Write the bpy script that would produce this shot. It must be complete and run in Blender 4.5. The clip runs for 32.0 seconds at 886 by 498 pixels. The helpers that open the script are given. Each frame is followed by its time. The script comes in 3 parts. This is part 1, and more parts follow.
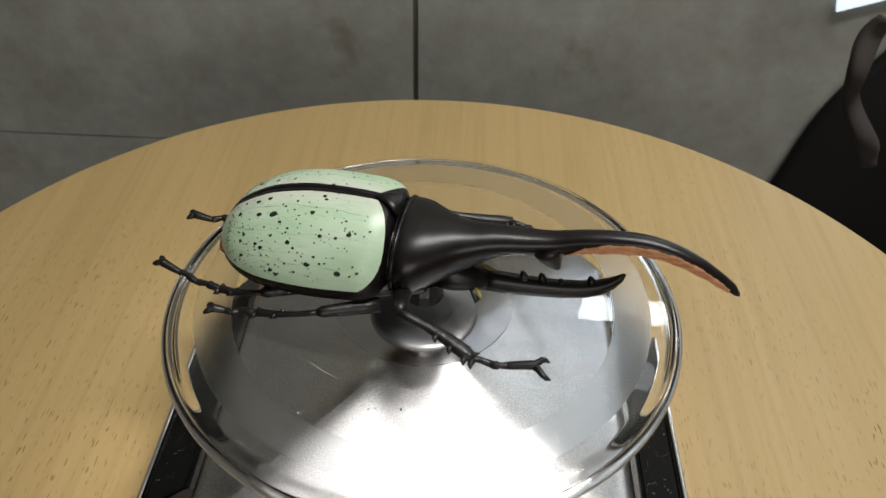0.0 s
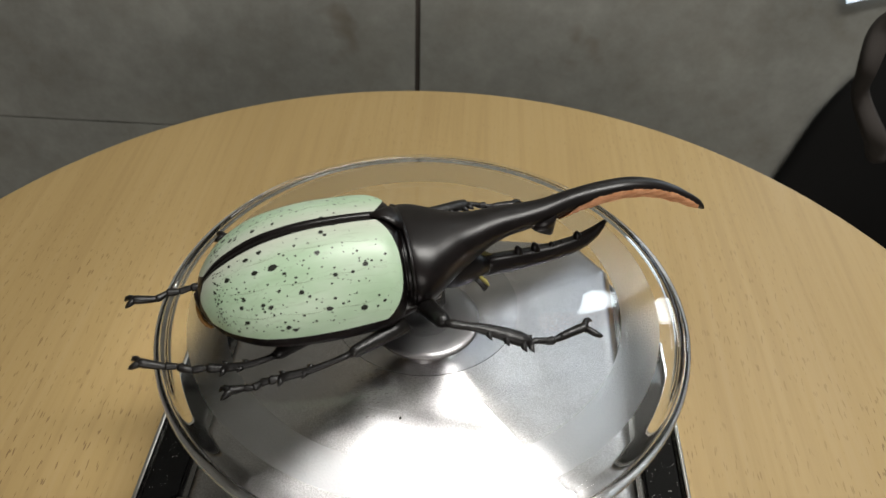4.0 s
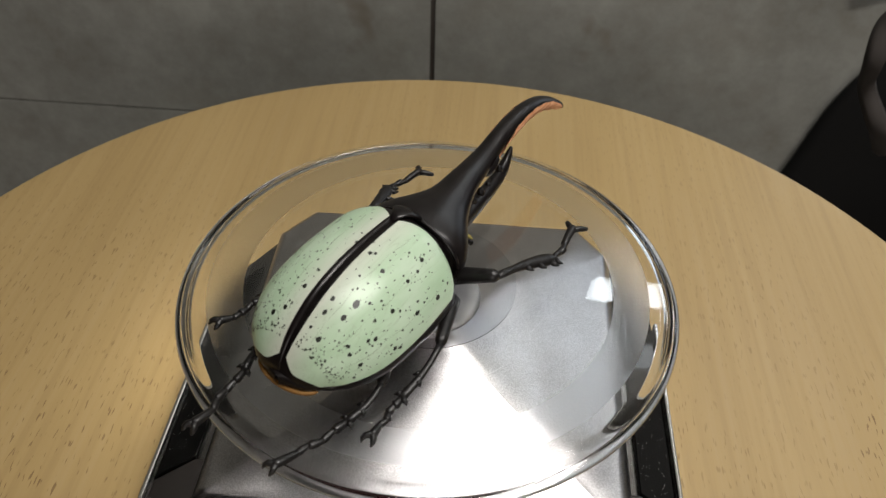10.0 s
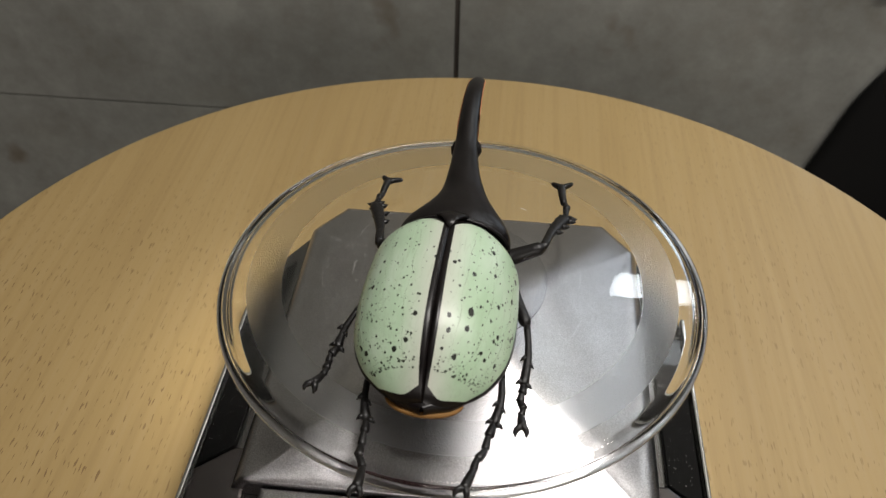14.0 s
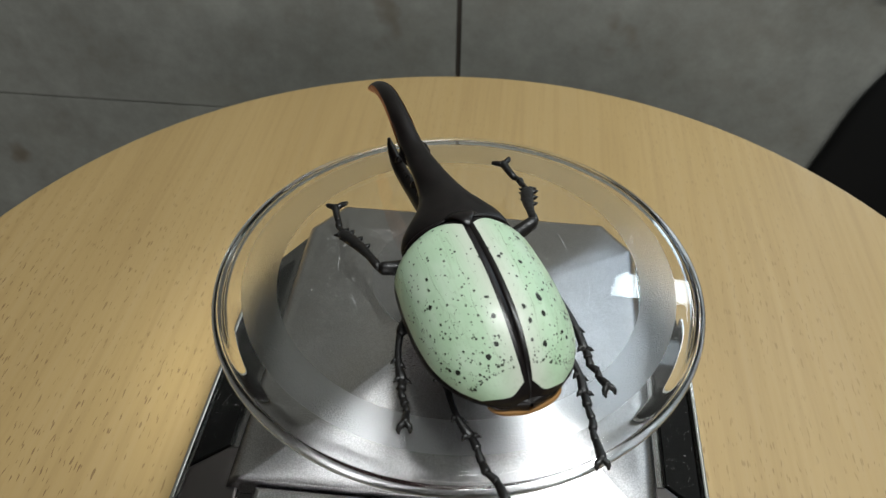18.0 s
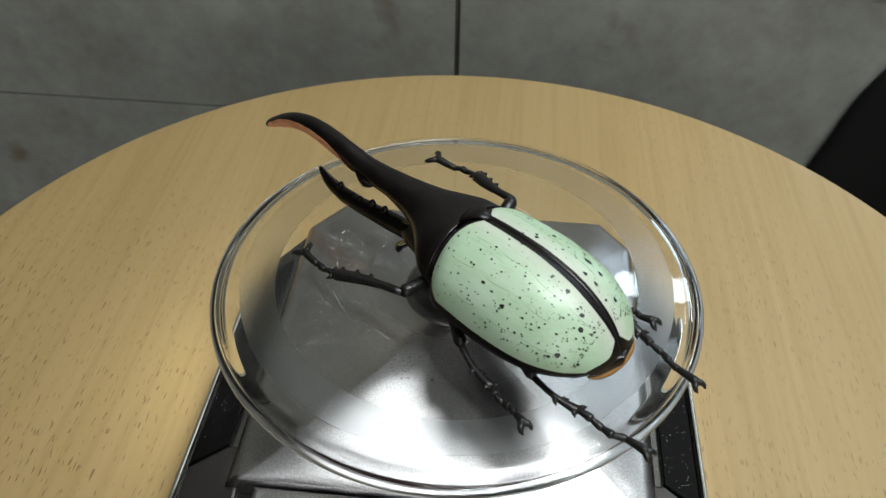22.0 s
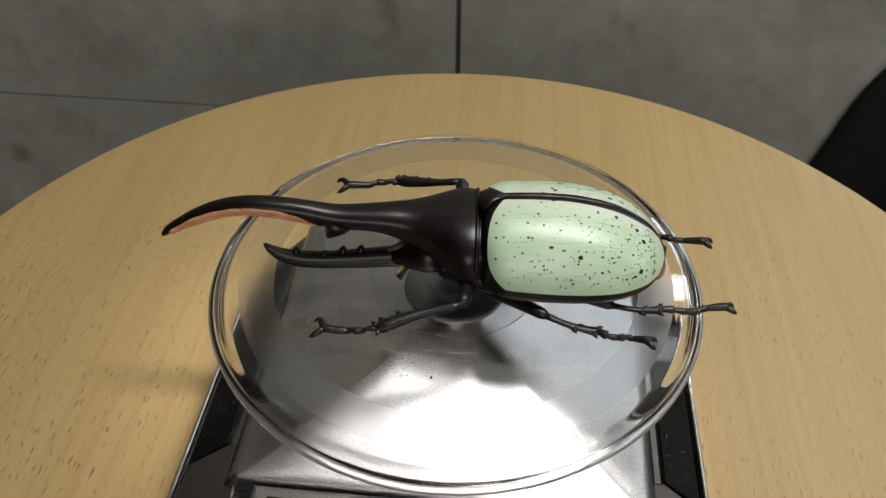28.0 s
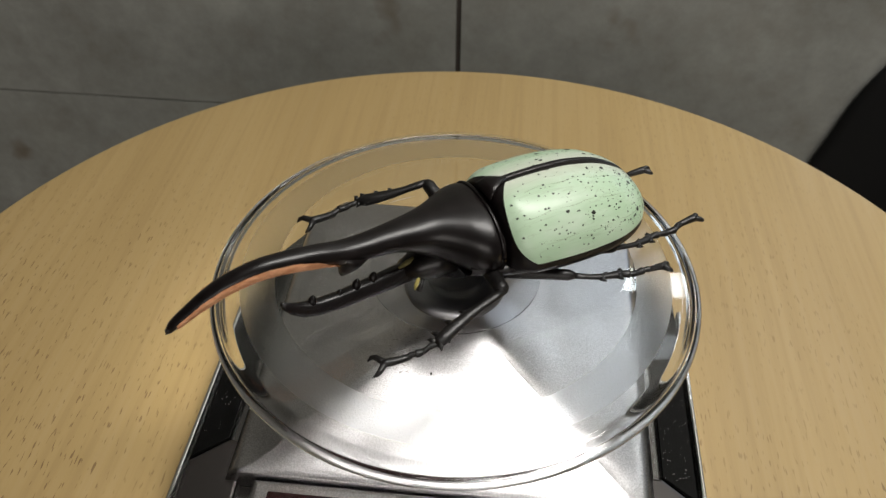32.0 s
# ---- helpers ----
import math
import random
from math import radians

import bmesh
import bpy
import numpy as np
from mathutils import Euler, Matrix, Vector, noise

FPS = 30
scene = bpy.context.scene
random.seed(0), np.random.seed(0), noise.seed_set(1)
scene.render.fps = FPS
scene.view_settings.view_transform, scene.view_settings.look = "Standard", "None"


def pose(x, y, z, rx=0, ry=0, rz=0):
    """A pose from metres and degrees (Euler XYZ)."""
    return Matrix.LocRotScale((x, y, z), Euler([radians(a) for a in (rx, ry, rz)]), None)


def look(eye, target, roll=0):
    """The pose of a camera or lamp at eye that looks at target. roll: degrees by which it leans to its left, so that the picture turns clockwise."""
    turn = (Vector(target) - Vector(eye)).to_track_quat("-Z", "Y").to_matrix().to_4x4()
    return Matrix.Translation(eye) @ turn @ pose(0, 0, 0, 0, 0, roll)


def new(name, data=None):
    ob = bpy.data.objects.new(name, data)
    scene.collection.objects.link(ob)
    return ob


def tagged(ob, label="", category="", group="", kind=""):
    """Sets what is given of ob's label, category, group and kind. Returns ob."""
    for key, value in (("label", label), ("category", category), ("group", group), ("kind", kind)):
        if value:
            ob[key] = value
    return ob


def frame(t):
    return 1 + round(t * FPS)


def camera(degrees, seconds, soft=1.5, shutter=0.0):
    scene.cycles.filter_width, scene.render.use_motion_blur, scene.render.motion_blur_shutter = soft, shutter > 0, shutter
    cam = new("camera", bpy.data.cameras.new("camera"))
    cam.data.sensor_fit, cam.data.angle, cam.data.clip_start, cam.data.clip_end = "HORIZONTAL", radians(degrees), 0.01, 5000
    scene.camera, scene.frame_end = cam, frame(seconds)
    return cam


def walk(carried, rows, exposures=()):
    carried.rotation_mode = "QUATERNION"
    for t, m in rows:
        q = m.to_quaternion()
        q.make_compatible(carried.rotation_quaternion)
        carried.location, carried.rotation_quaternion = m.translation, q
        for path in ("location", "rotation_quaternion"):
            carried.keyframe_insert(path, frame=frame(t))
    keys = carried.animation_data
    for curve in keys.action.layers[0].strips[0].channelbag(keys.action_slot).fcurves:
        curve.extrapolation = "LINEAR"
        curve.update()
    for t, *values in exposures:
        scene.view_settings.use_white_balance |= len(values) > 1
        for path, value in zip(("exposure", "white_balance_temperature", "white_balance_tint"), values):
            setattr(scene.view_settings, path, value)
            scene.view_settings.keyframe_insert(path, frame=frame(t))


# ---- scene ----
from mathutils import bvhtree

# ---------------------------------------------------------------- camera
cam = camera(56.77, 32.0, soft=1.35)
cam.data.dof.use_dof = True
cam.data.dof.focus_distance, cam.data.dof.aperture_fstop = 0.262, 25.0
# seconds, x, y, z, heading to the right of +y, tilt, roll
PATH = (
    (0, 0.0106, -0.1684, 0.2212, -1.87, -40.53, 1.46),
    (0.5, 0.0093, -0.1658, 0.2205, -1.84, -40.87, 1.52),
    (1, 0.0089, -0.1628, 0.2198, -1.76, -41.07, 1.61),
    (1.5, 0.0091, -0.1604, 0.2203, -1.63, -41.32, 1.76),
    (2, 0.0096, -0.1592, 0.2202, -1.65, -41.50, 2.00),
    (2.5, 0.0095, -0.1582, 0.2206, -1.61, -41.77, 2.09),
    (3, 0.0089, -0.1584, 0.2198, -1.47, -41.57, 2.30),
    (3.5, 0.0093, -0.1587, 0.2203, -1.65, -41.63, 2.20),
    (5.5, 0.0079, -0.1595, 0.2222, -1.94, -41.90, 2.27),
    (6, 0.0069, -0.1590, 0.2230, -2.14, -42.06, 2.51),
    (6.5, 0.0055, -0.1594, 0.2257, -2.16, -42.63, 2.73),
    (7, 0.0053, -0.1604, 0.2265, -2.18, -42.63, 2.72),
    (7.5, 0.0046, -0.1616, 0.2264, -1.90, -42.54, 3.01),
    (8, 0.0080, -0.1643, 0.2265, -2.20, -42.43, 2.77),
    (8.5, 0.0112, -0.1657, 0.2258, -2.57, -42.32, 2.39),
    (9, 0.0119, -0.1658, 0.2271, -2.91, -42.60, 2.41),
    (9.5, 0.0120, -0.1683, 0.2275, -3.07, -42.54, 2.12),
    (10, 0.0135, -0.1705, 0.2285, -3.28, -42.52, 1.92),
    (10.5, 0.0152, -0.1716, 0.2278, -3.53, -42.44, 1.64),
    (11, 0.0173, -0.1729, 0.2281, -4.38, -42.51, 0.93),
    (11.5, 0.0133, -0.1729, 0.2295, -4.31, -42.55, 1.13),
    (12, 0.0107, -0.1735, 0.2316, -4.23, -42.53, 1.24),
    (12.5, 0.0106, -0.1745, 0.2321, -4.51, -42.54, 1.24),
    (13, 0.0102, -0.1747, 0.2327, -4.81, -42.67, 1.10),
    (13.5, 0.0097, -0.1751, 0.2327, -4.90, -42.71, 1.02),
    (14, 0.0092, -0.1750, 0.2327, -4.93, -42.90, 0.98),
    (14.5, 0.0087, -0.1753, 0.2321, -4.83, -42.88, 0.99),
    (16.5, 0.0098, -0.1747, 0.2322, -5.03, -42.96, 0.89),
    (17, 0.0113, -0.1749, 0.2318, -5.37, -42.89, 0.70),
    (17.5, 0.0112, -0.1745, 0.2316, -5.28, -42.93, 0.70),
    (18, 0.0118, -0.1743, 0.2313, -5.41, -42.86, 0.73),
    (18.5, 0.0117, -0.1742, 0.2314, -5.31, -42.86, 0.73),
    (19, 0.0114, -0.1743, 0.2315, -5.18, -42.96, 0.76),
    (19.5, 0.0117, -0.1738, 0.2317, -5.27, -43.09, 0.76),
    (20, 0.0116, -0.1740, 0.2319, -5.26, -43.09, 0.71),
    (20.5, 0.0119, -0.1748, 0.2313, -5.28, -42.80, 0.73),
    (21, 0.0117, -0.1743, 0.2319, -5.29, -42.95, 0.66),
    (21.5, 0.0119, -0.1746, 0.2318, -5.33, -42.88, 0.67),
    (22, 0.0122, -0.1739, 0.2316, -5.38, -42.99, 0.63),
    (22.5, 0.0119, -0.1734, 0.2319, -5.31, -43.11, 0.63),
    (23, 0.0121, -0.1736, 0.2310, -5.35, -42.94, 0.62),
    (23.5, 0.0117, -0.1738, 0.2311, -5.25, -42.95, 0.62),
    (24, 0.0119, -0.1739, 0.2317, -5.31, -43.06, 0.55),
    (24.5, 0.0128, -0.1741, 0.2314, -5.55, -42.99, 0.40),
    (25, 0.0134, -0.1743, 0.2307, -5.70, -42.96, 0.41),
    (25.5, 0.0137, -0.1743, 0.2303, -5.70, -42.88, 0.25),
    (27.5, 0.0142, -0.1745, 0.2307, -5.85, -42.87, 0.12),
    (28, 0.0137, -0.1740, 0.2309, -5.72, -43.02, 0.20),
    (28.5, 0.0150, -0.1750, 0.2307, -6.07, -42.81, 0.09),
    (29, 0.0138, -0.1752, 0.2311, -5.74, -42.95, 0.23),
    (29.5, 0.0143, -0.1752, 0.2314, -5.88, -42.97, 0.16),
    (30, 0.0137, -0.1752, 0.2310, -5.77, -42.97, 0.28),
    (30.5, 0.0145, -0.1752, 0.2309, -5.91, -42.99, 0.15),
    (31, 0.0145, -0.1756, 0.2311, -5.89, -42.99, 0.21),
    (31.5, 0.0156, -0.1752, 0.2306, -6.22, -42.93, 0.02),
    (32, 0.0136, -0.1753, 0.2317, -5.66, -43.16, 0.38),
)
walk(cam, [(t, pose(x, y, z, 90 + tilt, 0, -yaw) @ pose(0, 0, 0, 0, 0, roll)) for t, x, y, z, yaw, tilt, roll in PATH],
     [(0.0, 0.05, 6500, 8), (3.5, 0.03, 6520, 8), (5.5, -0.06, 6600, 10), (14.5, -0.12, 6630, 11), (16.5, 0.03, 6130, 6), (25.5, 0.07, 6060, 3), (27.5, -0.03, 6560, 9), (32.0, -0.03, 6560, 9)])

# ---------------------------------------------------------------- light
world = bpy.data.worlds.new("room_air")
scene.world = world
world.use_nodes = True
world.node_tree.nodes["Background"].inputs[0].default_value = (0.9, 0.95, 1.0, 1)
world.node_tree.nodes["Background"].inputs[1].default_value = 0.05
scene.view_settings.exposure = 0.0


def area_lamp(name, at, aim, sx, sy, watts, colour):
    data = bpy.data.lights.new(name, "AREA")
    data.shape, data.size, data.size_y, data.energy, data.color = "RECTANGLE", sx, sy, watts, colour
    ob = new(name, data)
    ob.matrix_world = look(at, aim)
    return ob


area_lamp("ceiling_lamp_light", (0.40, -0.045, 1.15), (0.40, -0.045, 0.0), 0.74, 0.122, 13.0, (1.0, 0.97, 0.935))
# soft fill from behind; its source is out of view and assumed
area_lamp("back_fill_light", (0.30, -2.41, 0.80), (0.30, 0.0, 0.80), 1.30, 0.84, 12.0, (1.0, 0.93, 0.88))

# ---------------------------------------------------------------- materials


def material(name, colour, rough=0.5, metal=0.0, **more):
    m = bpy.data.materials.new(name)
    m.use_nodes = True
    b = m.node_tree.nodes["Principled BSDF"]
    b.inputs["Base Color"].default_value = (*colour, 1)
    b.inputs["Roughness"].default_value = rough
    b.inputs["Metallic"].default_value = metal
    for key, value in more.items():
        b.inputs[key.replace("_", " ")].default_value = value
    return m


class Nodes:
    """Short writing for node trees."""

    def __init__(self, m):
        self.m, self.t = m, m.node_tree
        self.b = self.t.nodes["Principled BSDF"]

    def add(self, kind, **sets):
        n = self.t.nodes.new(kind)
        for k, v in sets.items():
            if k == "blend_type":
                n.blend_type = v
            elif k == "data_type":
                n.data_type = v
            elif k == "operation":
                n.operation = v
            elif k == "feature":
                n.feature = v
        return n

    def link(self, a, b):
        self.t.links.new(a, b)

    def coords(self, scale=(1, 1, 1), turn=0.0, space="Object"):
        c, m = self.add("ShaderNodeTexCoord"), self.add("ShaderNodeMapping")
        m.inputs["Scale"].default_value = scale
        m.inputs["Rotation"].default_value = (0, 0, turn)
        self.link(c.outputs[space], m.inputs[0])
        return m.outputs[0]

    def noise(self, vec, scale, detail=4.0, rough=0.55):
        n = self.add("ShaderNodeTexNoise")
        n.inputs["Scale"].default_value, n.inputs["Detail"].default_value, n.inputs["Roughness"].default_value = scale, detail, rough
        self.link(vec, n.inputs["Vector"])
        return n.outputs["Fac"]

    def ramp(self, fac, stops):
        n = self.add("ShaderNodeValToRGB")
        e = n.color_ramp.elements
        while len(e) < len(stops):
            e.new(0.5)
        for el, (p, c) in zip(e, stops):
            el.position, el.color = p, (*c, 1) if len(c) == 3 else c
        self.link(fac, n.inputs[0])
        return n.outputs[0]

    def mix(self, fac, a, b, how="MIX"):
        n = self.add("ShaderNodeMix", data_type="RGBA", blend_type=how)
        for sock, v in ((n.inputs[0], fac), (n.inputs[6], a), (n.inputs[7], b)):
            if isinstance(v, bpy.types.NodeSocket):
                self.link(v, sock)
            else:
                sock.default_value = v if isinstance(v, float) else (*v, 1)
        return n.outputs[2]

    def colour(self, out):
        self.link(out, self.b.inputs["Base Color"])

    def rough(self, fac, lo, hi):
        n = self.add("ShaderNodeMapRange")
        n.inputs[3].default_value, n.inputs[4].default_value = lo, hi
        self.link(fac, n.inputs[0])
        self.link(n.outputs[0], self.b.inputs["Roughness"])

    def bump(self, fac, strength, distance):
        n = self.add("ShaderNodeBump")
        n.inputs["Strength"].default_value, n.inputs["Distance"].default_value = strength, distance
        self.link(fac, n.inputs["Height"])
        self.link(n.outputs[0], self.b.inputs["Normal"])


GREY3 = lambda v: (v, v, v)


def make_beech():
    m = material("beech_laminate", (0.406, 0.289, 0.144), 0.42)
    n = Nodes(m)
    tone = n.noise(n.coords((22, 1.6, 22)), 1.0, 5, 0.6)
    base = n.ramp(tone, ((0.3, (0.352, 0.242, 0.098)), (0.55, (0.415, 0.293, 0.125)), (0.75, (0.446, 0.324, 0.149))))
    wide = n.noise(n.coords((5, 2, 5)), 1.0, 3)
    base = n.mix(0.35, base, n.ramp(wide, ((0.35, (0.324, 0.221, 0.090)), (0.7, (0.478, 0.348, 0.160)))))
    streak = n.noise(n.coords((300, 7, 300), 0.03), 1.0, 4, 0.6)
    base = n.mix(0.32, base, n.ramp(streak, ((0.35, (0.321, 0.217, 0.095)), (0.5, (0.415, 0.293, 0.125)), (0.68, (0.451, 0.334, 0.176)))))
    fleck = n.noise(n.coords((1150, 190, 1150), 0.05), 1.0, 1.0, 0.4)
    mask = n.ramp(fleck, ((0.635, GREY3(0)), (0.70, GREY3(1.0))))
    patch = n.ramp(n.noise(n.coords((14, 8, 14)), 1.0, 2), ((0.38, GREY3(0.15)), (0.60, GREY3(1))))
    # flecks grow fainter towards the back of the table
    axis = n.add("ShaderNodeSeparateXYZ")
    n.link(n.coords((1, 1, 1)), axis.inputs[0])
    fleck_fade = n.add("ShaderNodeMapRange")
    fleck_fade.inputs[1].default_value, fleck_fade.inputs[2].default_value = -0.02, 0.12
    fleck_fade.inputs[3].default_value, fleck_fade.inputs[4].default_value = 1.0, 0.2
    n.link(axis.outputs[1], fleck_fade.inputs[0])
    patch = n.mix(1.0, patch, fleck_fade.outputs[0], "MULTIPLY")
    fac = n.mix(1.0, mask, patch, "MULTIPLY")
    n.colour(n.mix(fac, base, (0.13, 0.066, 0.024)))
    n.rough(n.noise(n.coords((60, 30, 60)), 1.0, 3), 0.36, 0.5)
    n.bump(fleck, 0.06, 0.0003)
    return m


def make_tile():
    m = material("grey_wall_tile", (0.3, 0.3, 0.3), 0.45)
    n = Nodes(m)
    c = n.coords((1, 1, 1), space="Object")
    a = n.noise(c, 9, 6, 0.6)
    b = n.noise(c, 30, 6, 0.68)
    d = n.noise(c, 90, 4, 0.7)
    base = n.ramp(a, ((0.32, (0.235, 0.236, 0.208)), (0.5, (0.300, 0.306, 0.275)), (0.7, (0.400, 0.410, 0.366))))
    base = n.mix(0.45, base, n.ramp(b, ((0.35, (0.215, 0.205, 0.170)), (0.52, (0.295, 0.302, 0.272)), (0.68, (0.400, 0.406, 0.370)))))
    base = n.mix(0.10, base, n.ramp(d, ((0.35, GREY3(0.10)), (0.65, GREY3(0.42)))))
    stain = n.ramp(n.noise(c, 17, 3, 0.5), ((0.66, GREY3(0)), (0.76, GREY3(0.6))))
    n.colour(n.mix(stain, base, (0.134, 0.093, 0.050)))
    n.rough(b, 0.35, 0.6)
    n.bump(b, 0.12, 0.001)
    return m


def make_satin_steel():
    m = material("satin_steel", (0.62, 0.62, 0.63), 0.28, 1.0)
    n = Nodes(m)
    c = n.coords((1, 1, 1))
    grain = n.noise(n.coords((3200, 3200, 3200)), 1.0, 2, 0.6)
    big = n.noise(c, 45, 5, 0.65)
    fine = n.noise(n.coords((2600, 2600, 2600)), 1.0, 1, 0.5)
    base = n.ramp(big, ((0.3, (0.50, 0.48, 0.49)), (0.7, (0.68, 0.66, 0.685))))
    tint = n.mix(0.36, base, n.ramp(fine, ((0.4, GREY3(0.36)), (0.62, GREY3(0.90)))))
    gloss = n.add("ShaderNodeBsdfAnisotropic")
    gloss.distribution = "BECKMANN"
    n.link(tint, gloss.inputs["Color"])
    spread = n.add("ShaderNodeMapRange")
    spread.inputs[3].default_value, spread.inputs[4].default_value = 0.34, 0.41
    n.link(big, spread.inputs[0])
    n.link(spread.outputs[0], gloss.inputs["Roughness"])
    relief = n.add("ShaderNodeBump")
    relief.inputs["Strength"].default_value, relief.inputs["Distance"].default_value = 0.12, 0.0001
    n.link(grain, relief.inputs["Height"])
    n.link(relief.outputs[0], gloss.inputs["Normal"])
    n.link(gloss.outputs[0], n.t.nodes["Material Output"].inputs["Surface"])
    return m


def make_wing(name):
    m = material(name, (0.48, 0.66, 0.43), 0.27)
    n = Nodes(m)
    a = n.noise(n.coords((60, 160, 120)), 1.0, 3)
    base = n.ramp(a, ((0.30, (0.46, 0.64, 0.43)), (0.52, (0.52, 0.69, 0.49)), (0.72, (0.60, 0.74, 0.57))))
    vein = n.noise(n.coords((30, 420, 420)), 1.0, 2, 0.5)
    lines = n.ramp(vein, ((0.485, GREY3(0)), (0.5, GREY3(0.22)), (0.515, GREY3(0))))
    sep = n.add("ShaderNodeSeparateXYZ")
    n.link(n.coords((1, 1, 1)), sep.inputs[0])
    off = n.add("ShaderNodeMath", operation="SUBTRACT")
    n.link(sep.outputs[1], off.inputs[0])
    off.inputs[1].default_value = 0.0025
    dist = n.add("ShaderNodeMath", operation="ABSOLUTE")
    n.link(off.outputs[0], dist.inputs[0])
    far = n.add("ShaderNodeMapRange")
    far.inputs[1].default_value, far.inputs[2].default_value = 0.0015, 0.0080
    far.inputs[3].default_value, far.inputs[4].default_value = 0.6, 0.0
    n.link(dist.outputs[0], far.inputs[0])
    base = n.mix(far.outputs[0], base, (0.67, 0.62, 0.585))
    n.colour(n.mix(lines, base, (0.30, 0.36, 0.24)))
    n.rough(a, 0.30, 0.39)
    n.bump(a, 0.06, 0.0006)
    n.b.inputs["Specular IOR Level"].default_value = 0.6
    return m


def make_shell():
    m = material("black_shell", (0.012, 0.011, 0.011), 0.42)
    n = Nodes(m)
    a = n.noise(n.coords((250, 250, 250)), 1.0, 4)
    n.colour(n.ramp(a, ((0.3, (0.0030, 0.0021, 0.0022)), (0.7, (0.0085, 0.0060, 0.0060)))))
    n.rough(a, 0.27, 0.37)
    n.b.inputs["Specular IOR Level"].default_value = 0.42
    n.bump(a, 0.12, 0.0004)
    return m


def make_hair():
    m = material("orange_hair", (0.55, 0.20, 0.07), 0.8)
    n = Nodes(m)
    a = n.noise(n.coords((260, 500, 900)), 1.0, 4, 0.7)
    n.colour(n.ramp(a, ((0.3, (0.60, 0.23, 0.095)), (0.7, (0.95, 0.53, 0.30)))))
    n.bump(a, 0.7, 0.0008)
    return m


BEECH, TILE, STEEL = make_beech(), make_tile(), make_satin_steel()
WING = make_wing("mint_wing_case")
SHELL, HAIR = make_shell(), make_hair()
SPOT = material("spot_black", (0.020, 0.024, 0.017), 0.4)
FINE = material("fine_speckle", (0.045, 0.060, 0.038), 0.45)
VEIN = material("wing_vein", (0.33, 0.42, 0.29), 0.5)
RESIDUE = material("pale_residue", (0.27, 0.255, 0.25), 0.6)
CLAW = material("leg_black", (0.007, 0.0062, 0.006), 0.33, 0.0, Specular_IOR_Level=0.55)
chitin = Nodes(CLAW)
chitin.rough(chitin.noise(chitin.coords((900, 900, 900)), 1.0, 3), 0.26, 0.5)
chitin.bump(chitin.noise(chitin.coords((700, 700, 700)), 1.0, 3, 0.6), 0.5, 0.0004)
YELLOW = material("yellow_tuft", (0.33, 0.28, 0.08), 0.8)
OLIVE = material("olive_hair", (0.16, 0.14, 0.05), 0.8)
BROWN = material("amber_hair", (0.28, 0.14, 0.035), 0.7)
GLASS = material("clear_glass", (0.98, 0.99, 0.985), 0.0, 0.0, Transmission_Weight=1.0, IOR=1.47)
FROST = material("frosted_glass", (0.95, 0.96, 0.97), 0.30, 0.0, Transmission_Weight=1.0, IOR=1.07)
frost = Nodes(FROST)
frost.bump(frost.noise(frost.coords((1, 1, 1)), 2600, 2, 0.6), 0.9, 0.0004)
HAZE = material("hazy_plastic", (0.85, 0.86, 0.88), 0.12, 0.0, Transmission_Weight=1.0, IOR=1.04)
CAP = material("cap_metal", (0.30, 0.29, 0.29), 0.38, 1.0)
GLOSS_BLACK = material("gloss_black", (0.002, 0.002, 0.002), 0.03, 0.0, Specular_IOR_Level=0.15)
CHROME = material("chrome_trim", (0.75, 0.74, 0.73), 0.12, 1.0)
DARK_STEEL = material("dark_steel", (0.17, 0.165, 0.16), 0.22, 1.0)
SKIRT = material("skirt_steel", (0.11, 0.10, 0.097), 0.30, 1.0)
DISPLAY = material("display_glass", (0.012, 0.004, 0.004), 0.08)
PEG = material("peg_black", (0.02, 0.02, 0.022), 0.25)
PLASTER = material("plaster", (0.32, 0.31, 0.295), 0.8)
# dark only to keep light from bouncing off the unseen west wall
LOW_BOUNCE = material("low_bounce", (0.07, 0.066, 0.06), 0.6)
FLOOR = material("floor_tile", (0.25, 0.23, 0.2), 0.5)
GROUT = material("patchy_grout", (0.06, 0.05, 0.043), 0.9)
mortar = Nodes(GROUT)
mortar.colour(mortar.ramp(mortar.noise(mortar.coords((7, 7, 2)), 1.0, 2), ((0.40, (0.05, 0.040, 0.033)), (0.56, (0.19, 0.18, 0.16)))))
CLOTH = material("black_cloth", (0.006, 0.0062, 0.0064), 0.55, 0.0, Specular_IOR_Level=0.22)
SCRATCH = material("scratch_pale", (0.75, 0.75, 0.76), 0.5)
STRAP = material("strap_cloth", (0.040, 0.034, 0.030), 0.85)
DUST = material("dust_pale", (0.62, 0.61, 0.60), 0.9)
PAPER_WHITE = material("white_frame_paint", (0.75, 0.74, 0.72), 0.4)
# pale sheet; the bluish glow is added for the steel to reflect
PAPER = material("glow_panel", (0.8, 0.82, 0.86), 0.5, 0.0, Emission_Color=(0.66, 0.83, 1.0, 1.0), Emission_Strength=0.85)

LAMP_GLOW = material("lamp_glow", (0.9, 0.92, 0.95), 0.5, 0.0, Emission_Color=(0.86, 0.94, 1.0, 1.0), Emission_Strength=10.0)

# ---------------------------------------------------------------- mesh helpers


def link_mesh(name, verts, faces, mat, parent=None, smooth=True, label=""):
    me = bpy.data.meshes.new(name)
    me.from_pydata([tuple(v) for v in verts], [], faces)
    me.update()
    if smooth:
        me.polygons.foreach_set("use_smooth", [True] * len(me.polygons))
    me.materials.append(mat)
    ob = new(name, me)
    if parent:
        ob.parent = parent
    if label:
        ob["label"] = label
    return ob


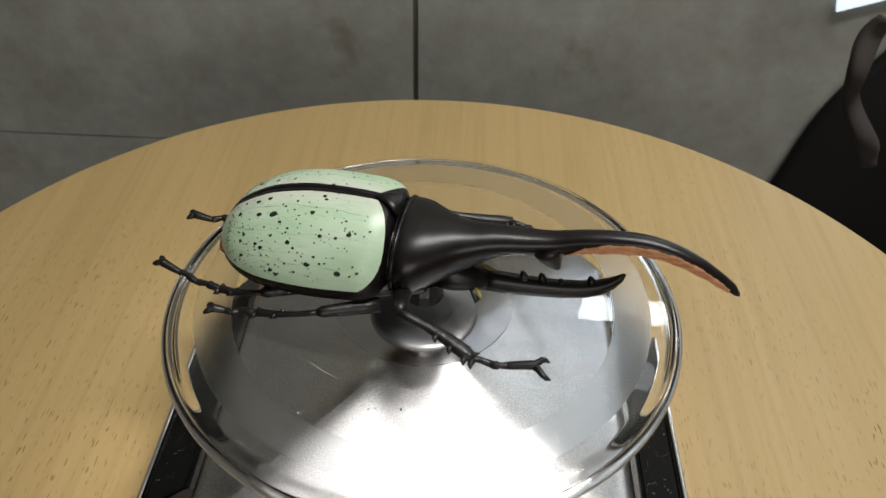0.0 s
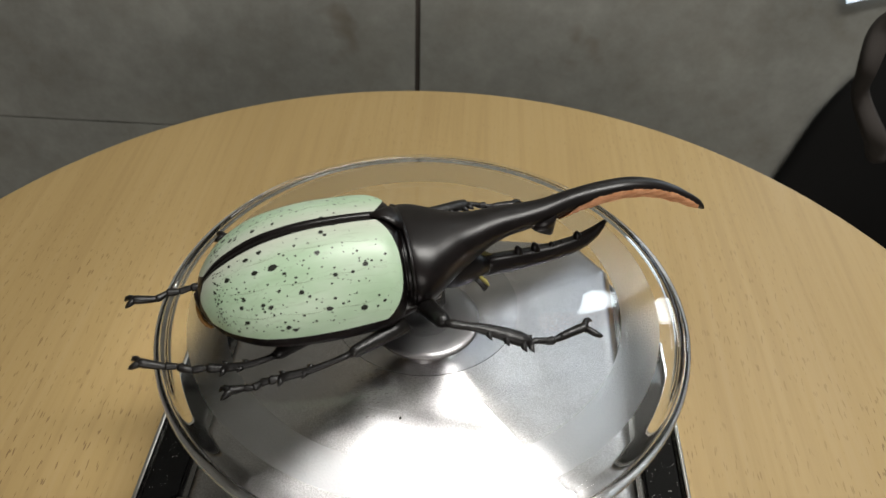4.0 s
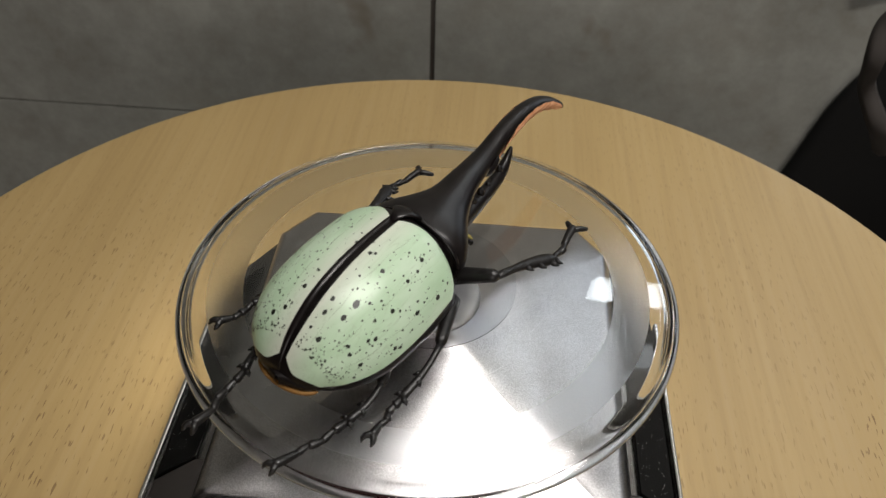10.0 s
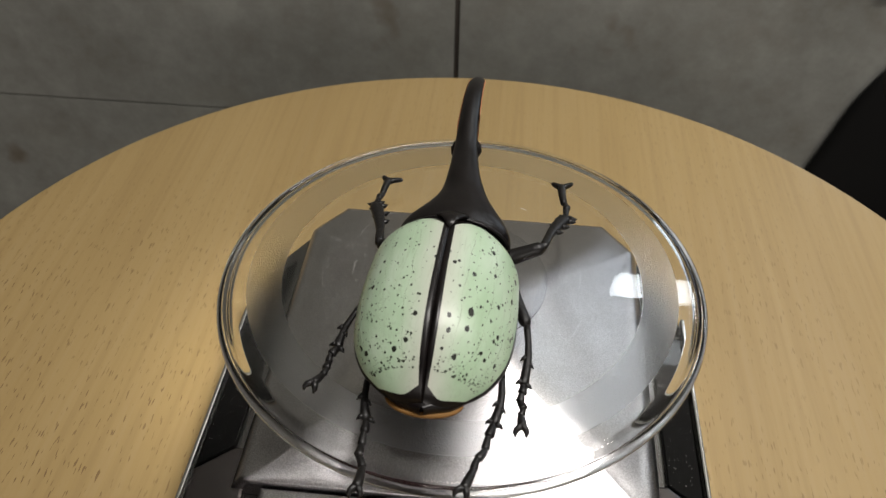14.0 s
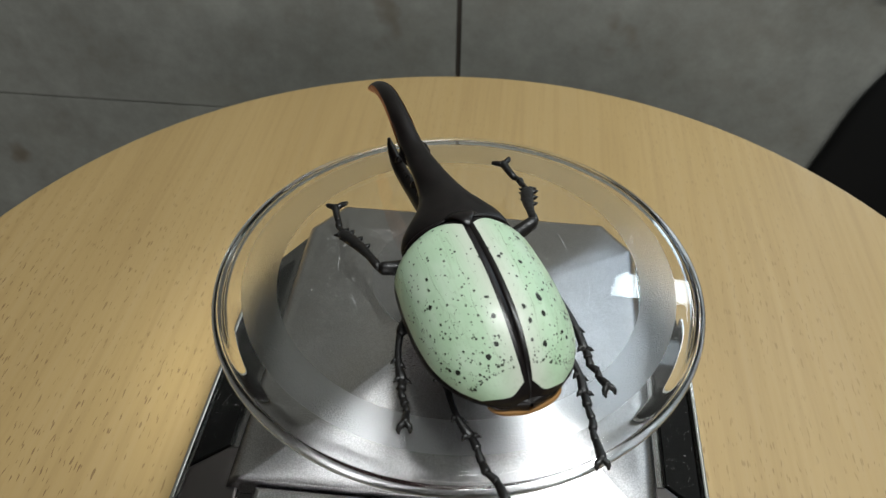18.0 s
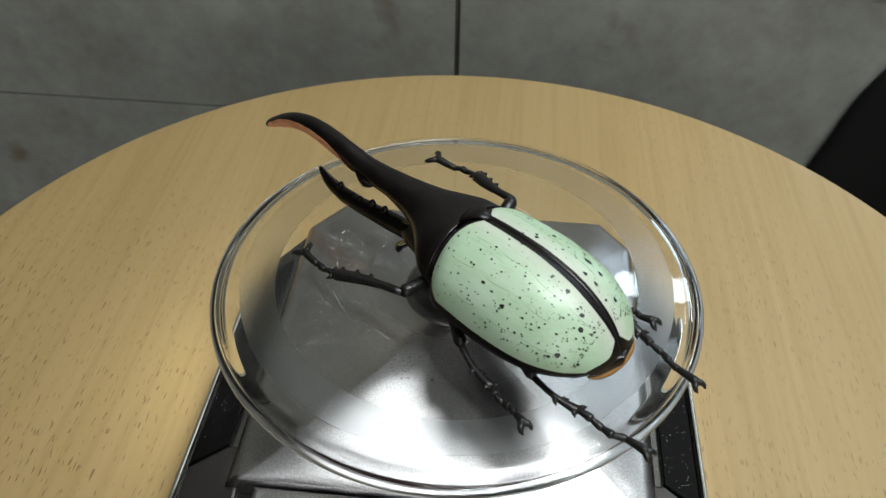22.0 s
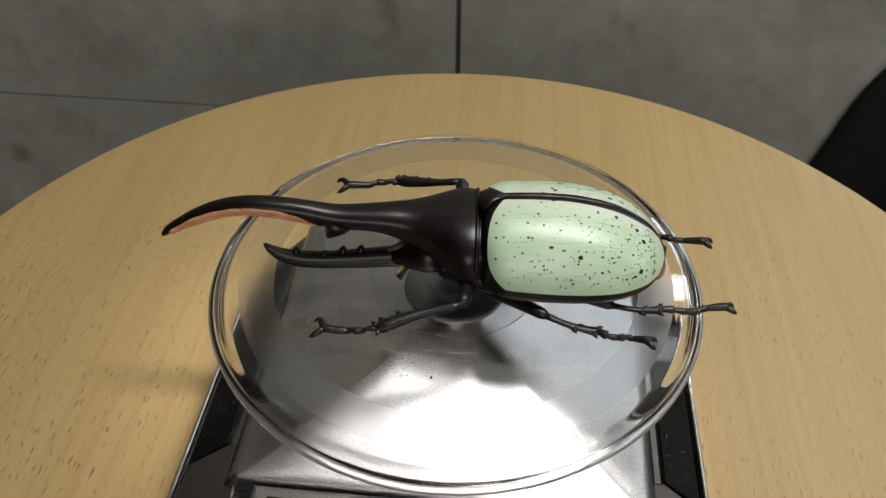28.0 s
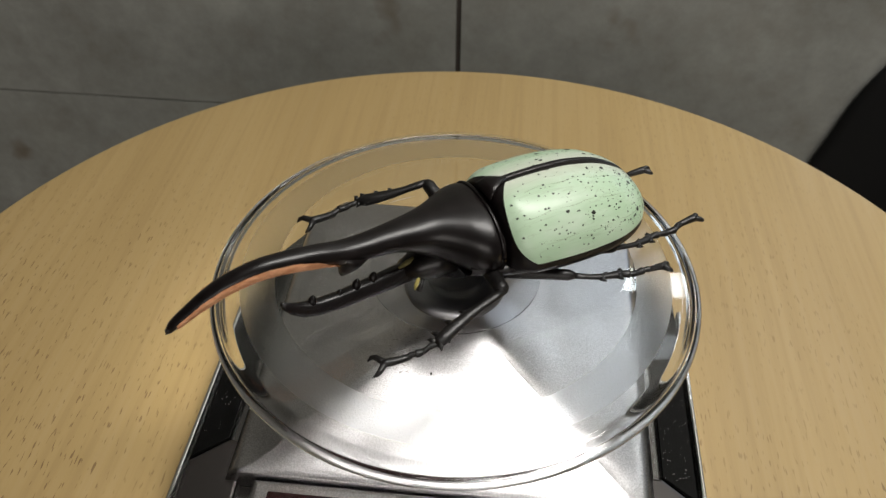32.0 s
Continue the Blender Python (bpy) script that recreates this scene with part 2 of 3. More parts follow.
def part(name, bm, mat, parent=None, label="", smooth=False):
    me = bpy.data.meshes.new(name)
    bmesh.ops.recalc_face_normals(bm, faces=bm.faces[:])
    bm.to_mesh(me)
    bm.free()
    me.polygons.foreach_set("use_smooth", [smooth] * len(me.polygons))
    me.materials.append(mat)
    ob = new(name, me)
    if parent:
        ob.parent = parent
    if label:
        ob["label"] = label
    return ob


def box(x0, x1, y0, y1, z0, z1, bevel=0.0, seg=2):
    bm = bmesh.new()
    bmesh.ops.create_cube(bm, size=1)
    for v in bm.verts:
        v.co = Vector(((x0 + x1) / 2 + v.co.x * (x1 - x0), (y0 + y1) / 2 + v.co.y * (y1 - y0), (z0 + z1) / 2 + v.co.z * (z1 - z0)))
    if bevel:
        bmesh.ops.bevel(bm, geom=bm.edges[:], offset=bevel, segments=seg, profile=0.5, affect="EDGES")
    return bm


def prism(points, z0, z1, bevel=0.0, seg=2):
    """A flat outline raised from z0 to z1."""
    bm = bmesh.new()
    low = [bm.verts.new((x, y, z0)) for x, y in points]
    face = bm.faces.new(low)
    up = bmesh.ops.extrude_face_region(bm, geom=[face])
    for v in up["geom"]:
        if isinstance(v, bmesh.types.BMVert):
            v.co.z = z1
    if bevel:
        bmesh.ops.recalc_face_normals(bm, faces=bm.faces[:])
        top = [e for e in bm.edges if all(abs(v.co.z - z1) < 1e-6 for v in e.verts)]
        bmesh.ops.bevel(bm, geom=top, offset=bevel, segments=seg, profile=0.5, affect="EDGES")
    return bm


def lathe(name, profile, mat, parent=None, seg=128, label="", closed=True, smooth=True):
    """Turns (radius, height) points about z."""
    verts, faces, n = [], [], len(profile)
    for k in range(seg):
        a = 2 * math.pi * k / seg
        verts += [(r * math.cos(a), r * math.sin(a), z) for r, z in profile]
    for k in range(seg):
        m = (k + 1) % seg
        for i in range(n if closed else n - 1):
            j = (i + 1) % n
            faces.append((k * n + i, m * n + i, m * n + j, k * n + j))
    ob = link_mesh(name, verts, faces, mat, parent, smooth, label)
    bm = bmesh.new()
    bm.from_mesh(ob.data)
    bmesh.ops.remove_doubles(bm, verts=bm.verts[:], dist=1e-6)
    bmesh.ops.recalc_face_normals(bm, faces=bm.faces[:])
    bm.to_mesh(ob.data)
    bm.free()
    return ob


def tube(points, radii, seg=12, flat=1.0):
    """Verts and faces of a tube along points; flat squeezes it in height."""
    pts = [Vector(p) for p in points]
    verts, faces = [], []
    for i, p in enumerate(pts):
        d = (pts[min(i + 1, len(pts) - 1)] - pts[max(i - 1, 0)]).normalized()
        side = d.cross(Vector((0, 0, 1)))
        side = side.normalized() if side.length > 1e-4 else Vector((1, 0, 0))
        up = side.cross(d)
        for k in range(seg):
            a = 2 * math.pi * k / seg
            verts.append(p + radii[i] * (side * math.cos(a) + up * math.sin(a) * flat))
    for i in range(len(pts) - 1):
        for k in range(seg):
            m = (k + 1) % seg
            faces.append((i * seg + k, i * seg + m, (i + 1) * seg + m, (i + 1) * seg + k))
    faces += [tuple(range(seg))[::-1], tuple(range((len(pts) - 1) * seg, len(pts) * seg))]
    return verts, faces


def curve(stops, x):
    """Smooth value at x through (x, value) stops."""
    if x <= stops[0][0]:
        return stops[0][1]
    for i in range(len(stops) - 1):
        (xa, a), (xb, b) = stops[i], stops[i + 1]
        if x <= xb:
            pa, pb = stops[max(i - 1, 0)], stops[min(i + 2, len(stops) - 1)]
            t, h = (x - xa) / (xb - xa), xb - xa
            ma = (b - pa[1]) / (xb - pa[0])
            mb = (pb[1] - a) / (pb[0] - xa)
            return (2 * t**3 - 3 * t**2 + 1) * a + (t**3 - 2 * t**2 + t) * h * ma + (3 * t**2 - 2 * t**3) * b + (t**3 - t**2) * h * mb
    return stops[-1][1]


# ---------------------------------------------------------------- room
WALL_Y, FLOOR_Z, TOP_Z = 0.38, -0.50, 1.90


def build_room():
    wall = tagged(part("wall_north", box(-1.8, 1.8, WALL_Y + 0.0014, WALL_Y + 0.15, FLOOR_Z, TOP_Z), GROUT), "wall clad in large grey stone-look tiles with dark joints", "wall", kind="structure")
    gap = 0.0019
    for col in range(-3, 3):
        x0 = -0.031 + col * 0.6
        shift = -0.145 if col % 2 else 0.155
        for row in range(-2, 4):
            z0, z1 = shift + row * 0.6, shift + (row + 1) * 0.6
            z0, z1 = max(z0, FLOOR_Z), min(z1, TOP_Z)
            if z1 - z0 > 0.02:
                part("tile", box(x0 + gap, min(x0 + 0.6, 1.8) - gap, WALL_Y, WALL_Y + 0.0012, z0 + 0.0008, z1 - 0.0008), TILE, wall)
    tagged(part("wall_east", box(1.8, 1.9, -2.4, WALL_Y + 0.15, FLOOR_Z, TOP_Z), PLASTER), "plain painted wall", "wall", kind="structure")
    # this wall is out of view; its colour is darkened to dim reflections
    tagged(part("wall_west", box(-1.9, -1.8, -2.4, WALL_Y + 0.15, FLOOR_Z, TOP_Z), LOW_BOUNCE), "unseen side wall, dark so the steel reflects little", "wall", kind="structure")
    bm = bmesh.new()
    for x0, x1, z0, z1 in ((-1.9, -0.40, FLOOR_Z, TOP_Z), (1.00, 1.9, FLOOR_Z, TOP_Z), (-0.40, 1.00, FLOOR_Z, 0.34), (-0.40, 1.00, 1.26, TOP_Z)):
        for q in bmesh.ops.create_cube(bm, size=1)["verts"]:
            q.co = Vector(((x0 + x1) / 2 + q.co.x * (x1 - x0), -2.45 + 0.1 * q.co.y, (z0 + z1) / 2 + q.co.z * (z1 - z0)))
    tagged(part("wall_south", bm, PLASTER), "plain painted wall around the unseen stand-in window", "wall", kind="structure")
    tagged(part("floor", box(-1.9, 1.9, -2.5, WALL_Y + 0.15, FLOOR_Z - 0.1, FLOOR_Z), FLOOR), "dull brownish floor", "floor", kind="structure")
    tagged(part("ceiling", box(-1.9, 1.9, -2.5, WALL_Y + 0.15, TOP_Z, TOP_Z + 0.1), PLASTER), "plain white ceiling", "ceiling", kind="structure")


def build_table():
    table = tagged(new("round_table"), "round beech-laminate side table with a rounded edge", "table")
    table.location = (-0.0013, -0.0055, FLOOR_Z)
    top, R = -FLOOR_Z, 0.2175
    prof = [(0, top), (R - 0.006, top), (R - 0.002, top)]
    prof += [(R - 0.002 + 0.002 * math.sin(a), top - 0.002 + 0.002 * math.cos(a)) for a in (0.4, 0.8, 1.2, 1.57)]
    prof += [(R, top - 0.016), (R - 0.002, top - 0.018), (0, top - 0.018)]
    lathe("tabletop", prof, BEECH, table, 192)
    for sx in (-1, 1):
        for sy in (-1, 1):
            v, f = tube([(sx * 0.15, sy * 0.15, 0), (sx * 0.12, sy * 0.12, top - 0.018)], [0.014, 0.018], 16)
            link_mesh("leg", v, f, BEECH, table)
    bm = box(-0.13, 0.13, -0.13, 0.13, top - 0.06, top - 0.0185, 0.004)
    part("apron", bm, BEECH, table)


def crown(x, y):
    """Height of the platform: four slopes with rounded hips."""
    hx, hy = abs(x) / 0.0585, (0.003 - y) / 0.0542 if y < 0.003 else (y - 0.003) / 0.0685
    e = min(1.0, max(hx, hy) / 0.55)
    p = 2.2 + 6.5 * e * e * (3 - 2 * e)
    h = (hx ** p + hy ** p) ** (1 / p)
    return 0.0195 + 0.0205 * max(0.0, 1 - h)


def swell(x, y):
    """The rise of the platform under the hub."""
    b = max(0.0, min(1.0, (0.023 - math.hypot(x, y)) / 0.019))
    return 0.0030 * b * b * (3 - 2 * b)


def outer(low):
    """The points of the lower outline that answer to those of the upper one."""
    out = []
    for k in range(6):
        (xa, ya), (xb, yb) = low[k], low[(k + 1) % 6]
        n = 24 if k in (2, 4) else 72
        out += [(xa + (xb - xa) * i / n, ya + (yb - ya) * i / n) for i in range(n)]
    return out


def build_scale():
    scale = tagged(new("digital_scale"), "digital scale with satin steel platform and glossy black side strips", "scale")
    scale.location = (0, 0, 0)
    body = [(-0.0775, -0.118), (0.0775, -0.118), (0.0775, 0.040), (0.062, 0.066), (-0.062, 0.066), (-0.0775, 0.040)]
    part("base", prism(body, 0.0, 0.0125, 0.002), DARK_STEEL, scale)
    for s in (-1, 1):
        strip = [(s * 0.0765, -0.0455), (s * 0.0660, -0.0372), (s * 0.0660, 0.046), (s * 0.0765, 0.030)]
        part("side_strip", prism(strip if s > 0 else strip[::-1], 0.0126, 0.0146, 0.0006), GLOSS_BLACK, scale, "glossy black strip with dust")
        part("rail", box(s * 0.0778 - 0.0007, s * 0.0778 + 0.0007, -0.118, 0.030, 0.0, 0.0156, 0.0005), CHROME, scale, "chrome rail")
        skirt = [(s * 0.0763, -0.0463), (s * 0.0660, -0.0378), (s * 0.0605, -0.0378), (s * 0.0555, -0.112), (s * 0.0763, -0.117)]
        part("skirt", prism(skirt if s > 0 else skirt[::-1], 0.0126, 0.0150, 0.001), SKIRT, scale)
    low = [(-0.0640, -0.0520), (0.0640, -0.0520), (0.0640, 0.062), (0.053, 0.0765), (-0.053, 0.0765), (-0.0640, 0.062)]
    mid = [(-0.0585, -0.0512), (0.0585, -0.0512), (0.0585, 0.058), (0.0485, 0.0715), (-0.0485, 0.0715), (-0.0585, 0.058)]
    # the crown: rays from the middle to the edge
    cy = 0.003
    ring = []
    for k in range(6):
        (xa, ya), (xb, yb) = mid[k], mid[(k + 1) % 6]
        n = 24 if k in (2, 4) else 72
        ring += [(xa + (xb - xa) * i / n, ya + (yb - ya) * i / n) for i in range(n)]
    bm = bmesh.new()
    loops, N, M = [], len(ring), 26
    for m in range(M):
        g = 1 - 0.985 * m / (M - 1)
        loops.append([bm.verts.new((x * g, cy + (y - cy) * g, crown(x * g, cy + (y - cy) * g) if m else 0.0195)) for x, y in ring])
    for m in range(M - 1):
        for k in range(N):
            bm.faces.new((loops[m][k], loops[m][(k + 1) % N], loops[m + 1][(k + 1) % N], loops[m + 1][k]))
    bm.faces.new(loops[-1])
    inner = [v for lp in loops[1:] for v in lp]
    for i in range(6):
        bmesh.ops.smooth_vert(bm, verts=inner, factor=0.5, use_axis_x=False, use_axis_y=False, use_axis_z=True)
    for v in bm.verts:
        v.co.z = min(v.co.z + swell(v.co.x, v.co.y), 0.0505)
    # rolled edge and flange round it
    steps = ((0.0, 0.0), (0.2, 0.0001), (0.4, 0.0005), (0.7, 0.0014), (0.95, 0.0030), (1.25, 0.0068))
    rows_ = [loops[0]]
    for share, drop in steps[1:]:
        rows_.append([bm.verts.new((x + (lx - x) * share * 0.8, y + (ly - y) * share * 0.8, 0.0195 - drop)) for (x, y), (lx, ly) in zip(ring, outer(low))])
    for m in range(len(rows_) - 1):
        for k in range(N):
            bm.faces.new((rows_[m][(k + 1) % N], rows_[m][k], rows_[m + 1][k], rows_[m + 1][(k + 1) % N]))
    part("platform", bm, STEEL, scale, "satin steel hipped platform, scratched and dusty", True)
    bez = [(-0.054, -0.112), (0.054, -0.112), (0.054, -0.0525), (-0.054, -0.0525)]
    part("bezel", prism(bez, 0.0126, 0.0190, 0.002, 3), STEEL, scale)
    part("display", box(-0.0485, 0.0485, -0.107, -0.0565, 0.0185, 0.0194, 0.0004), DISPLAY, scale, "dark unlit display window")
    return scale


def build_turntable():
    t = tagged(new("turntable_dish"), "clear glass turntable dish with a rounded rim and a frosted ring", "turntable")
    t.location = (0, 0, 0.0)
    # an upturned shallow dish: flat middle, rounded shoulder, beaded rim
    prof = [(0, 0.0602), (0.0680, 0.0602)] + [(0.0680 + 0.0026 * math.sin(k * 0.1745), 0.0602 - 0.0023 * (1 - math.cos(k * 0.1745))) for k in range(1, 8)]
    for a in range(100, -141, -20):
        q = math.radians(a)
        prof.append((0.0711 + 0.00162 * math.cos(q), 0.0565 + 0.00162 * math.sin(q)))
    prof += [(0.0666 + 0.0030 * math.sin(k * 0.1745), 0.0586 - 0.0030 * (1 - math.cos(k * 0.1745))) for k in range(8, -1, -1)] + [(0, 0.0586)]
    dish = lathe("dish", prof, GLASS, t, 160)
    dish.visible_shadow = False
    ring = lathe("frosted_ring", [(0.0535, 0.0604), (0.0636, 0.0604), (0.0636, 0.0606), (0.0535, 0.0606)], FROST, t, 160, "frosted ring", smooth=False)
    ring.visible_shadow = False
    lathe("hub", [(0, 0.0410), (0.0062, 0.0410), (0.0060, 0.0511), (0.0058, 0.0514), (0, 0.0514)], STEEL, t, 64, "metal hub under the dish")
    lathe("cap", [(0, 0.0516), (0.0146, 0.0516), (0.0152, 0.0521), (0.0150, 0.0527), (0.0136, 0.0533), (0.0112, 0.0535), (0, 0.0535)], CAP, t, 64, "polished metal cap")
    boss = lathe("boss", [(0, 0.0537), (0.0080, 0.0537), (0.0090, 0.0574), (0.0250, 0.0574), (0.0256, 0.0577), (0.0256, 0.0580), (0.0250, 0.0582), (0, 0.0582)], HAZE, t, 96, "hazy clear boss")
    boss.visible_shadow = False
    lathe("peg", [(0, 0.0604), (0.0058, 0.0604), (0.0056, 0.0635), (0.0048, 0.0665), (0, 0.0665)], PEG, t, 12, "dark faceted peg", smooth=False)
    rng = random.Random(5)
    for i in range(7):
        r, a0, span = rng.uniform(0.026, 0.040), rng.uniform(0, 6.28), rng.uniform(0.06, 0.30)
        lean = rng.uniform(-0.0012, 0.0012)
        pts = [((r + lean * k / 8) * math.cos(a0 + span * k / 8), (r + lean * k / 8) * math.sin(a0 + span * k / 8), 0.06028) for k in range(9)]
        v, f = tube(pts, [0.00002 + 0.00005 * math.sin(math.pi * k / 8) for k in range(9)], 5)
        link_mesh("scratch", v, f, SCRATCH, dish, label="fine pale scratch")
    return t


def build_beetle():
    K = 0.001           # millimetres
    L0 = 2.5            # the body's middle line, off the turning axis
    bug = tagged(new("hercules_beetle"), "large horned beetle with mint green black-speckled wing cases", "beetle")

    W = [(-59.2, 0.4), (-58.6, 5.0), (-57.3, 8.6), (-55, 12.0), (-51.5, 15.8), (-45, 19.4), (-38, 21.0), (-28, 21.6), (-18, 21.2), (-13, 20.6), (-10, 19.0), (-8.3, 17.0), (-7.2, 14.0)]
    T = [(-59.2, 71.0), (-58.4, 74.4), (-57, 77.0), (-53, 81.6), (-45, 86.6), (-38, 89.0), (-29, 90.5), (-14, 90.5), (-9, 89.2), (-7.2, 87.0)]

    def wing(side, s, a, lift=0.0):
        u = -59.2 + 52.0 * s
        w, top, low = curve(W, u) + lift, curve(T, u) + lift, 71.8 - 1.0 * math.sin(math.pi * s)
        f = a * math.pi / 2
        l = L0 + side * (0.04 + (w - (1.2 if side < 0 else 0.0)) * math.sin(f))
        z = low + (top - low) * max(math.cos(f), 0.0) ** 0.98
        return Vector((u * K, l * K, (z + 0.05 * (l - L0)) * K))

    def wing_patch(name, side, s0, s1, a0, a1, mat, lift, parent, label="", spread=0.0):
        ns, na = 48, 26
        # the border along the middle line widens to the rear
        ease = lambda s, a: a + spread * (1 - s) ** 2.5 * (1 - a) ** 5
        v = []
        for i in range(ns + 1):
            for j in range(na + 1):
                a = a0 + (a1 - a0) * j / na
                q = s0(a) + (s1(a) - s0(a)) * i / ns
                v.append(wing(side, q, ease(q, a), lift))
        f = [(i * (na + 1) + j, i * (na + 1) + j + 1, (i + 1) * (na + 1) + j + 1, (i + 1) * (na + 1) + j) for i in range(ns) for j in range(na)]
        if side > 0:
            f = [q[::-1] for q in f]
        return link_mesh(name, v, f, mat, parent, True, label)

    # the larger spots of each wing case: along, across, radius
    SPOTS = {
        1: "0.703,0.08,0.25 0.638,0.05,0.34 0.72,0.2,0.25 0.931,0.3,0.25 0.931,0.44,0.25 0.752,0.42,0.25 0.655,0.49,0.42 0.508,0.56,0.51 0.313,0.13,0.51 0.199,0.2,0.51 0.166,0.32,0.59 0.183,0.68,0.51 0.215,0.73,0.34 0.134,0.2,0.25 0.232,0.49,0.25 0.589,0.51,0.25 0.411,0.13,0.25 0.394,0.54,0.25 0.345,0.54,0.25 0.931,0.63,0.25 0.736,0.66,0.17 0.687,0.68,0.17 0.622,0.75,0.17 0.573,0.83,0.17 0.394,0.68,0.25 0.362,0.66,0.17 0.411,0.78,0.17 0.264,0.75,0.25 0.101,0.73,0.34 0.459,0.42,0.25",
        -1: "0.166,0.27,0.62 0.297,0.3,0.62 0.378,0.3,0.8 0.427,0.37,0.37 0.476,0.42,0.31 0.589,0.27,0.55 0.622,0.1,0.49 0.638,0.13,0.37 0.655,0.46,0.49 0.492,0.54,0.55 0.606,0.7,0.62 0.801,0.42,0.55 0.736,0.46,0.37 0.768,0.75,0.62 0.866,0.73,0.37 0.899,0.37,0.31 0.232,0.51,0.37 0.215,0.58,0.43 0.313,0.58,0.43 0.345,0.61,0.49 0.232,0.73,0.43 0.411,0.8,0.55 0.443,0.83,0.43 0.524,0.58,0.31 0.264,0.15,0.55 0.329,0.13,0.49 0.687,0.05,0.31 0.394,0.49,0.31 0.183,0.13,0.37 0.492,0.17,0.31 0.638,0.63,0.31 0.671,0.68,0.31",
    }
    rng = random.Random(4)
    for side, nm in ((1, "left_wing_case"), (-1, "right_wing_case")):
        case = wing_patch(nm, side, lambda a: 0.0, lambda a: 1.0, 0.0, 1.0, SHELL, 0.0, bug, "domed wing case with black borders")
        solid = case.modifiers.new("thickness", "SOLIDIFY")
        solid.thickness, solid.offset = 0.0006, -1
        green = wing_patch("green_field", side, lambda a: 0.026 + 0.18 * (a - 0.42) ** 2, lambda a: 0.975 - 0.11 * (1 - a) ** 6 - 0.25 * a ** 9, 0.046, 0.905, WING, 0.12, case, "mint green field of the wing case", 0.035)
        verts, faces = [], []

        def speck(s, a, r):
            c = wing(side, s, a, 0.2)
            e1 = (wing(side, min(s + 0.01, 1), a, 0.2) - c).normalized()
            e2 = (wing(side, s, min(a + 0.01, 1), 0.2) - c).normalized()
            k0, k = len(verts), 7
            for i in range(k):
                q = 2 * math.pi * i / k
                verts.append(c + K * r * rng.uniform(0.75, 1.2) * (e1 * math.cos(q) * 1.15 + e2 * math.sin(q) * 0.9))
            faces.append(tuple(range(k0, k0 + k)))

        for word in SPOTS[side].split():
            s, a, r = (float(q) for q in word.split(","))
            speck(s, a, r * (1.32 if side > 0 else 1.22))
        link_mesh("speckle", verts, faces, SPOT, case, False, "black speckle")
        verts, faces = [], []
        for i in range(280):
            s = 0.10 + 0.80 * rng.random() ** 2.0
            a = 0.10 + 0.74 * rng.random()
            speck(s, a, rng.uniform(0.09, 0.22) + (0.13 if rng.random() < 0.20 else 0.0))
        link_mesh("fine_speckle", verts, faces, FINE, case, False, "fine dull green-grey speckle")
        # fine wavering veins along the case
        for a0, sa, sb in ((0.22, 0.14, 0.84), (0.45, 0.16, 0.9), (0.70, 0.14, 0.86)):
            ph = rng.uniform(0, 6)
            line = [wing(side, sa + (sb - sa) * i / 40, a0 + 0.012 * math.sin(ph + 5 * i / 40) + 0.008 * math.sin(ph + 19 * i / 40), 0.13) for i in range(41)]
            v, f = tube(line, [K * 0.06 * (0.6 + 0.4 * math.sin(ph + i * 0.5)) for i in range(41)], 5)
            link_mesh("vein", v, f, VEIN, case)

    # body under the wing cases, and the hairy tail end
    st = [(-59.6, 0.5, 70), (-57.8, 7, 69), (-53.5, 13, 67.5), (-45, 18.0, 66.5), (-30, 19.5, 65), (-15, 18.5, 64), (-5, 15.5, 64), (2, 12, 65)]
    verts, faces, seg = [], [], 28
    for u, w, z in st:
        for k in range(seg):
            q = 2 * math.pi * k / seg
            verts.append((u * K, (L0 + w * math.cos(q)) * K, (71.5 + (2 if math.sin(q) > 0 else 71.5 - z) * math.sin(q)) * K))
    for i in range(len(st) - 1):
        faces += [(i * seg + k, i * seg + (k + 1) % seg, (i + 1) * seg + (k + 1) % seg, (i + 1) * seg + k) for k in range(seg)]
    link_mesh("abdomen", verts, faces, SHELL, bug)
    v, f = tube([((-55.0 - 4.0 * math.sin(q)) * K, (L0 + 9.5 * math.cos(q)) * K, (70.4 - 0.9 * math.sin(q)) * K) for q in np.linspace(0.15, 2.99, 22)], [K * (0.3 + 0.5 * math.sin(q)) for q in np.linspace(0.15, 2.99, 22)], 8)
    link_mesh("tail_fringe", v, f, BROWN, bug, label="amber hair fringe at the tail")

    # thorax shield running out into the upper horn: u, half width, centre height, half height up, half height down
    H = [(-7.0, 13.6, 75.5, 10.0, 9.0), (-6.0, 15.4, 76.0, 10.6, 11.0), (-3.0, 16.0, 76.4, 10.3, 12.0), (0, 14.8, 77.0, 9.6, 11.6), (2, 13.3, 77.6, 8.8, 11.3), (5, 10.9, 78.4, 7.8, 10.2), (9, 8.1, 79.6, 6.2, 9.2), (13, 6.4, 80.6, 5.0, 7.5),
         (17, 5.4, 81.4, 4.3, 5.6), (22, 4.6, 82.0, 3.7, 4.0), (28, 4.0, 82.4, 3.2, 3.8), (34, 3.5, 83.0, 3.0, 4.0), (42, 3.1, 84.8, 2.9, 2.2), (50, 2.9, 86.3, 2.4, 1.5), (58, 2.7, 86.6, 2.2, 1.3), (66, 2.5, 85.0, 2.0, 1.2), (73, 2.2, 81.9, 1.8, 1.2), (78, 1.9, 78.6, 1.8, 1.4), (81.5, 1.6, 76.2, 1.6, 1.3), (83.1, 1.2, 74.9, 1.3, 1.1), (83.6, 0.6, 74.5, 0.7, 0.6)]
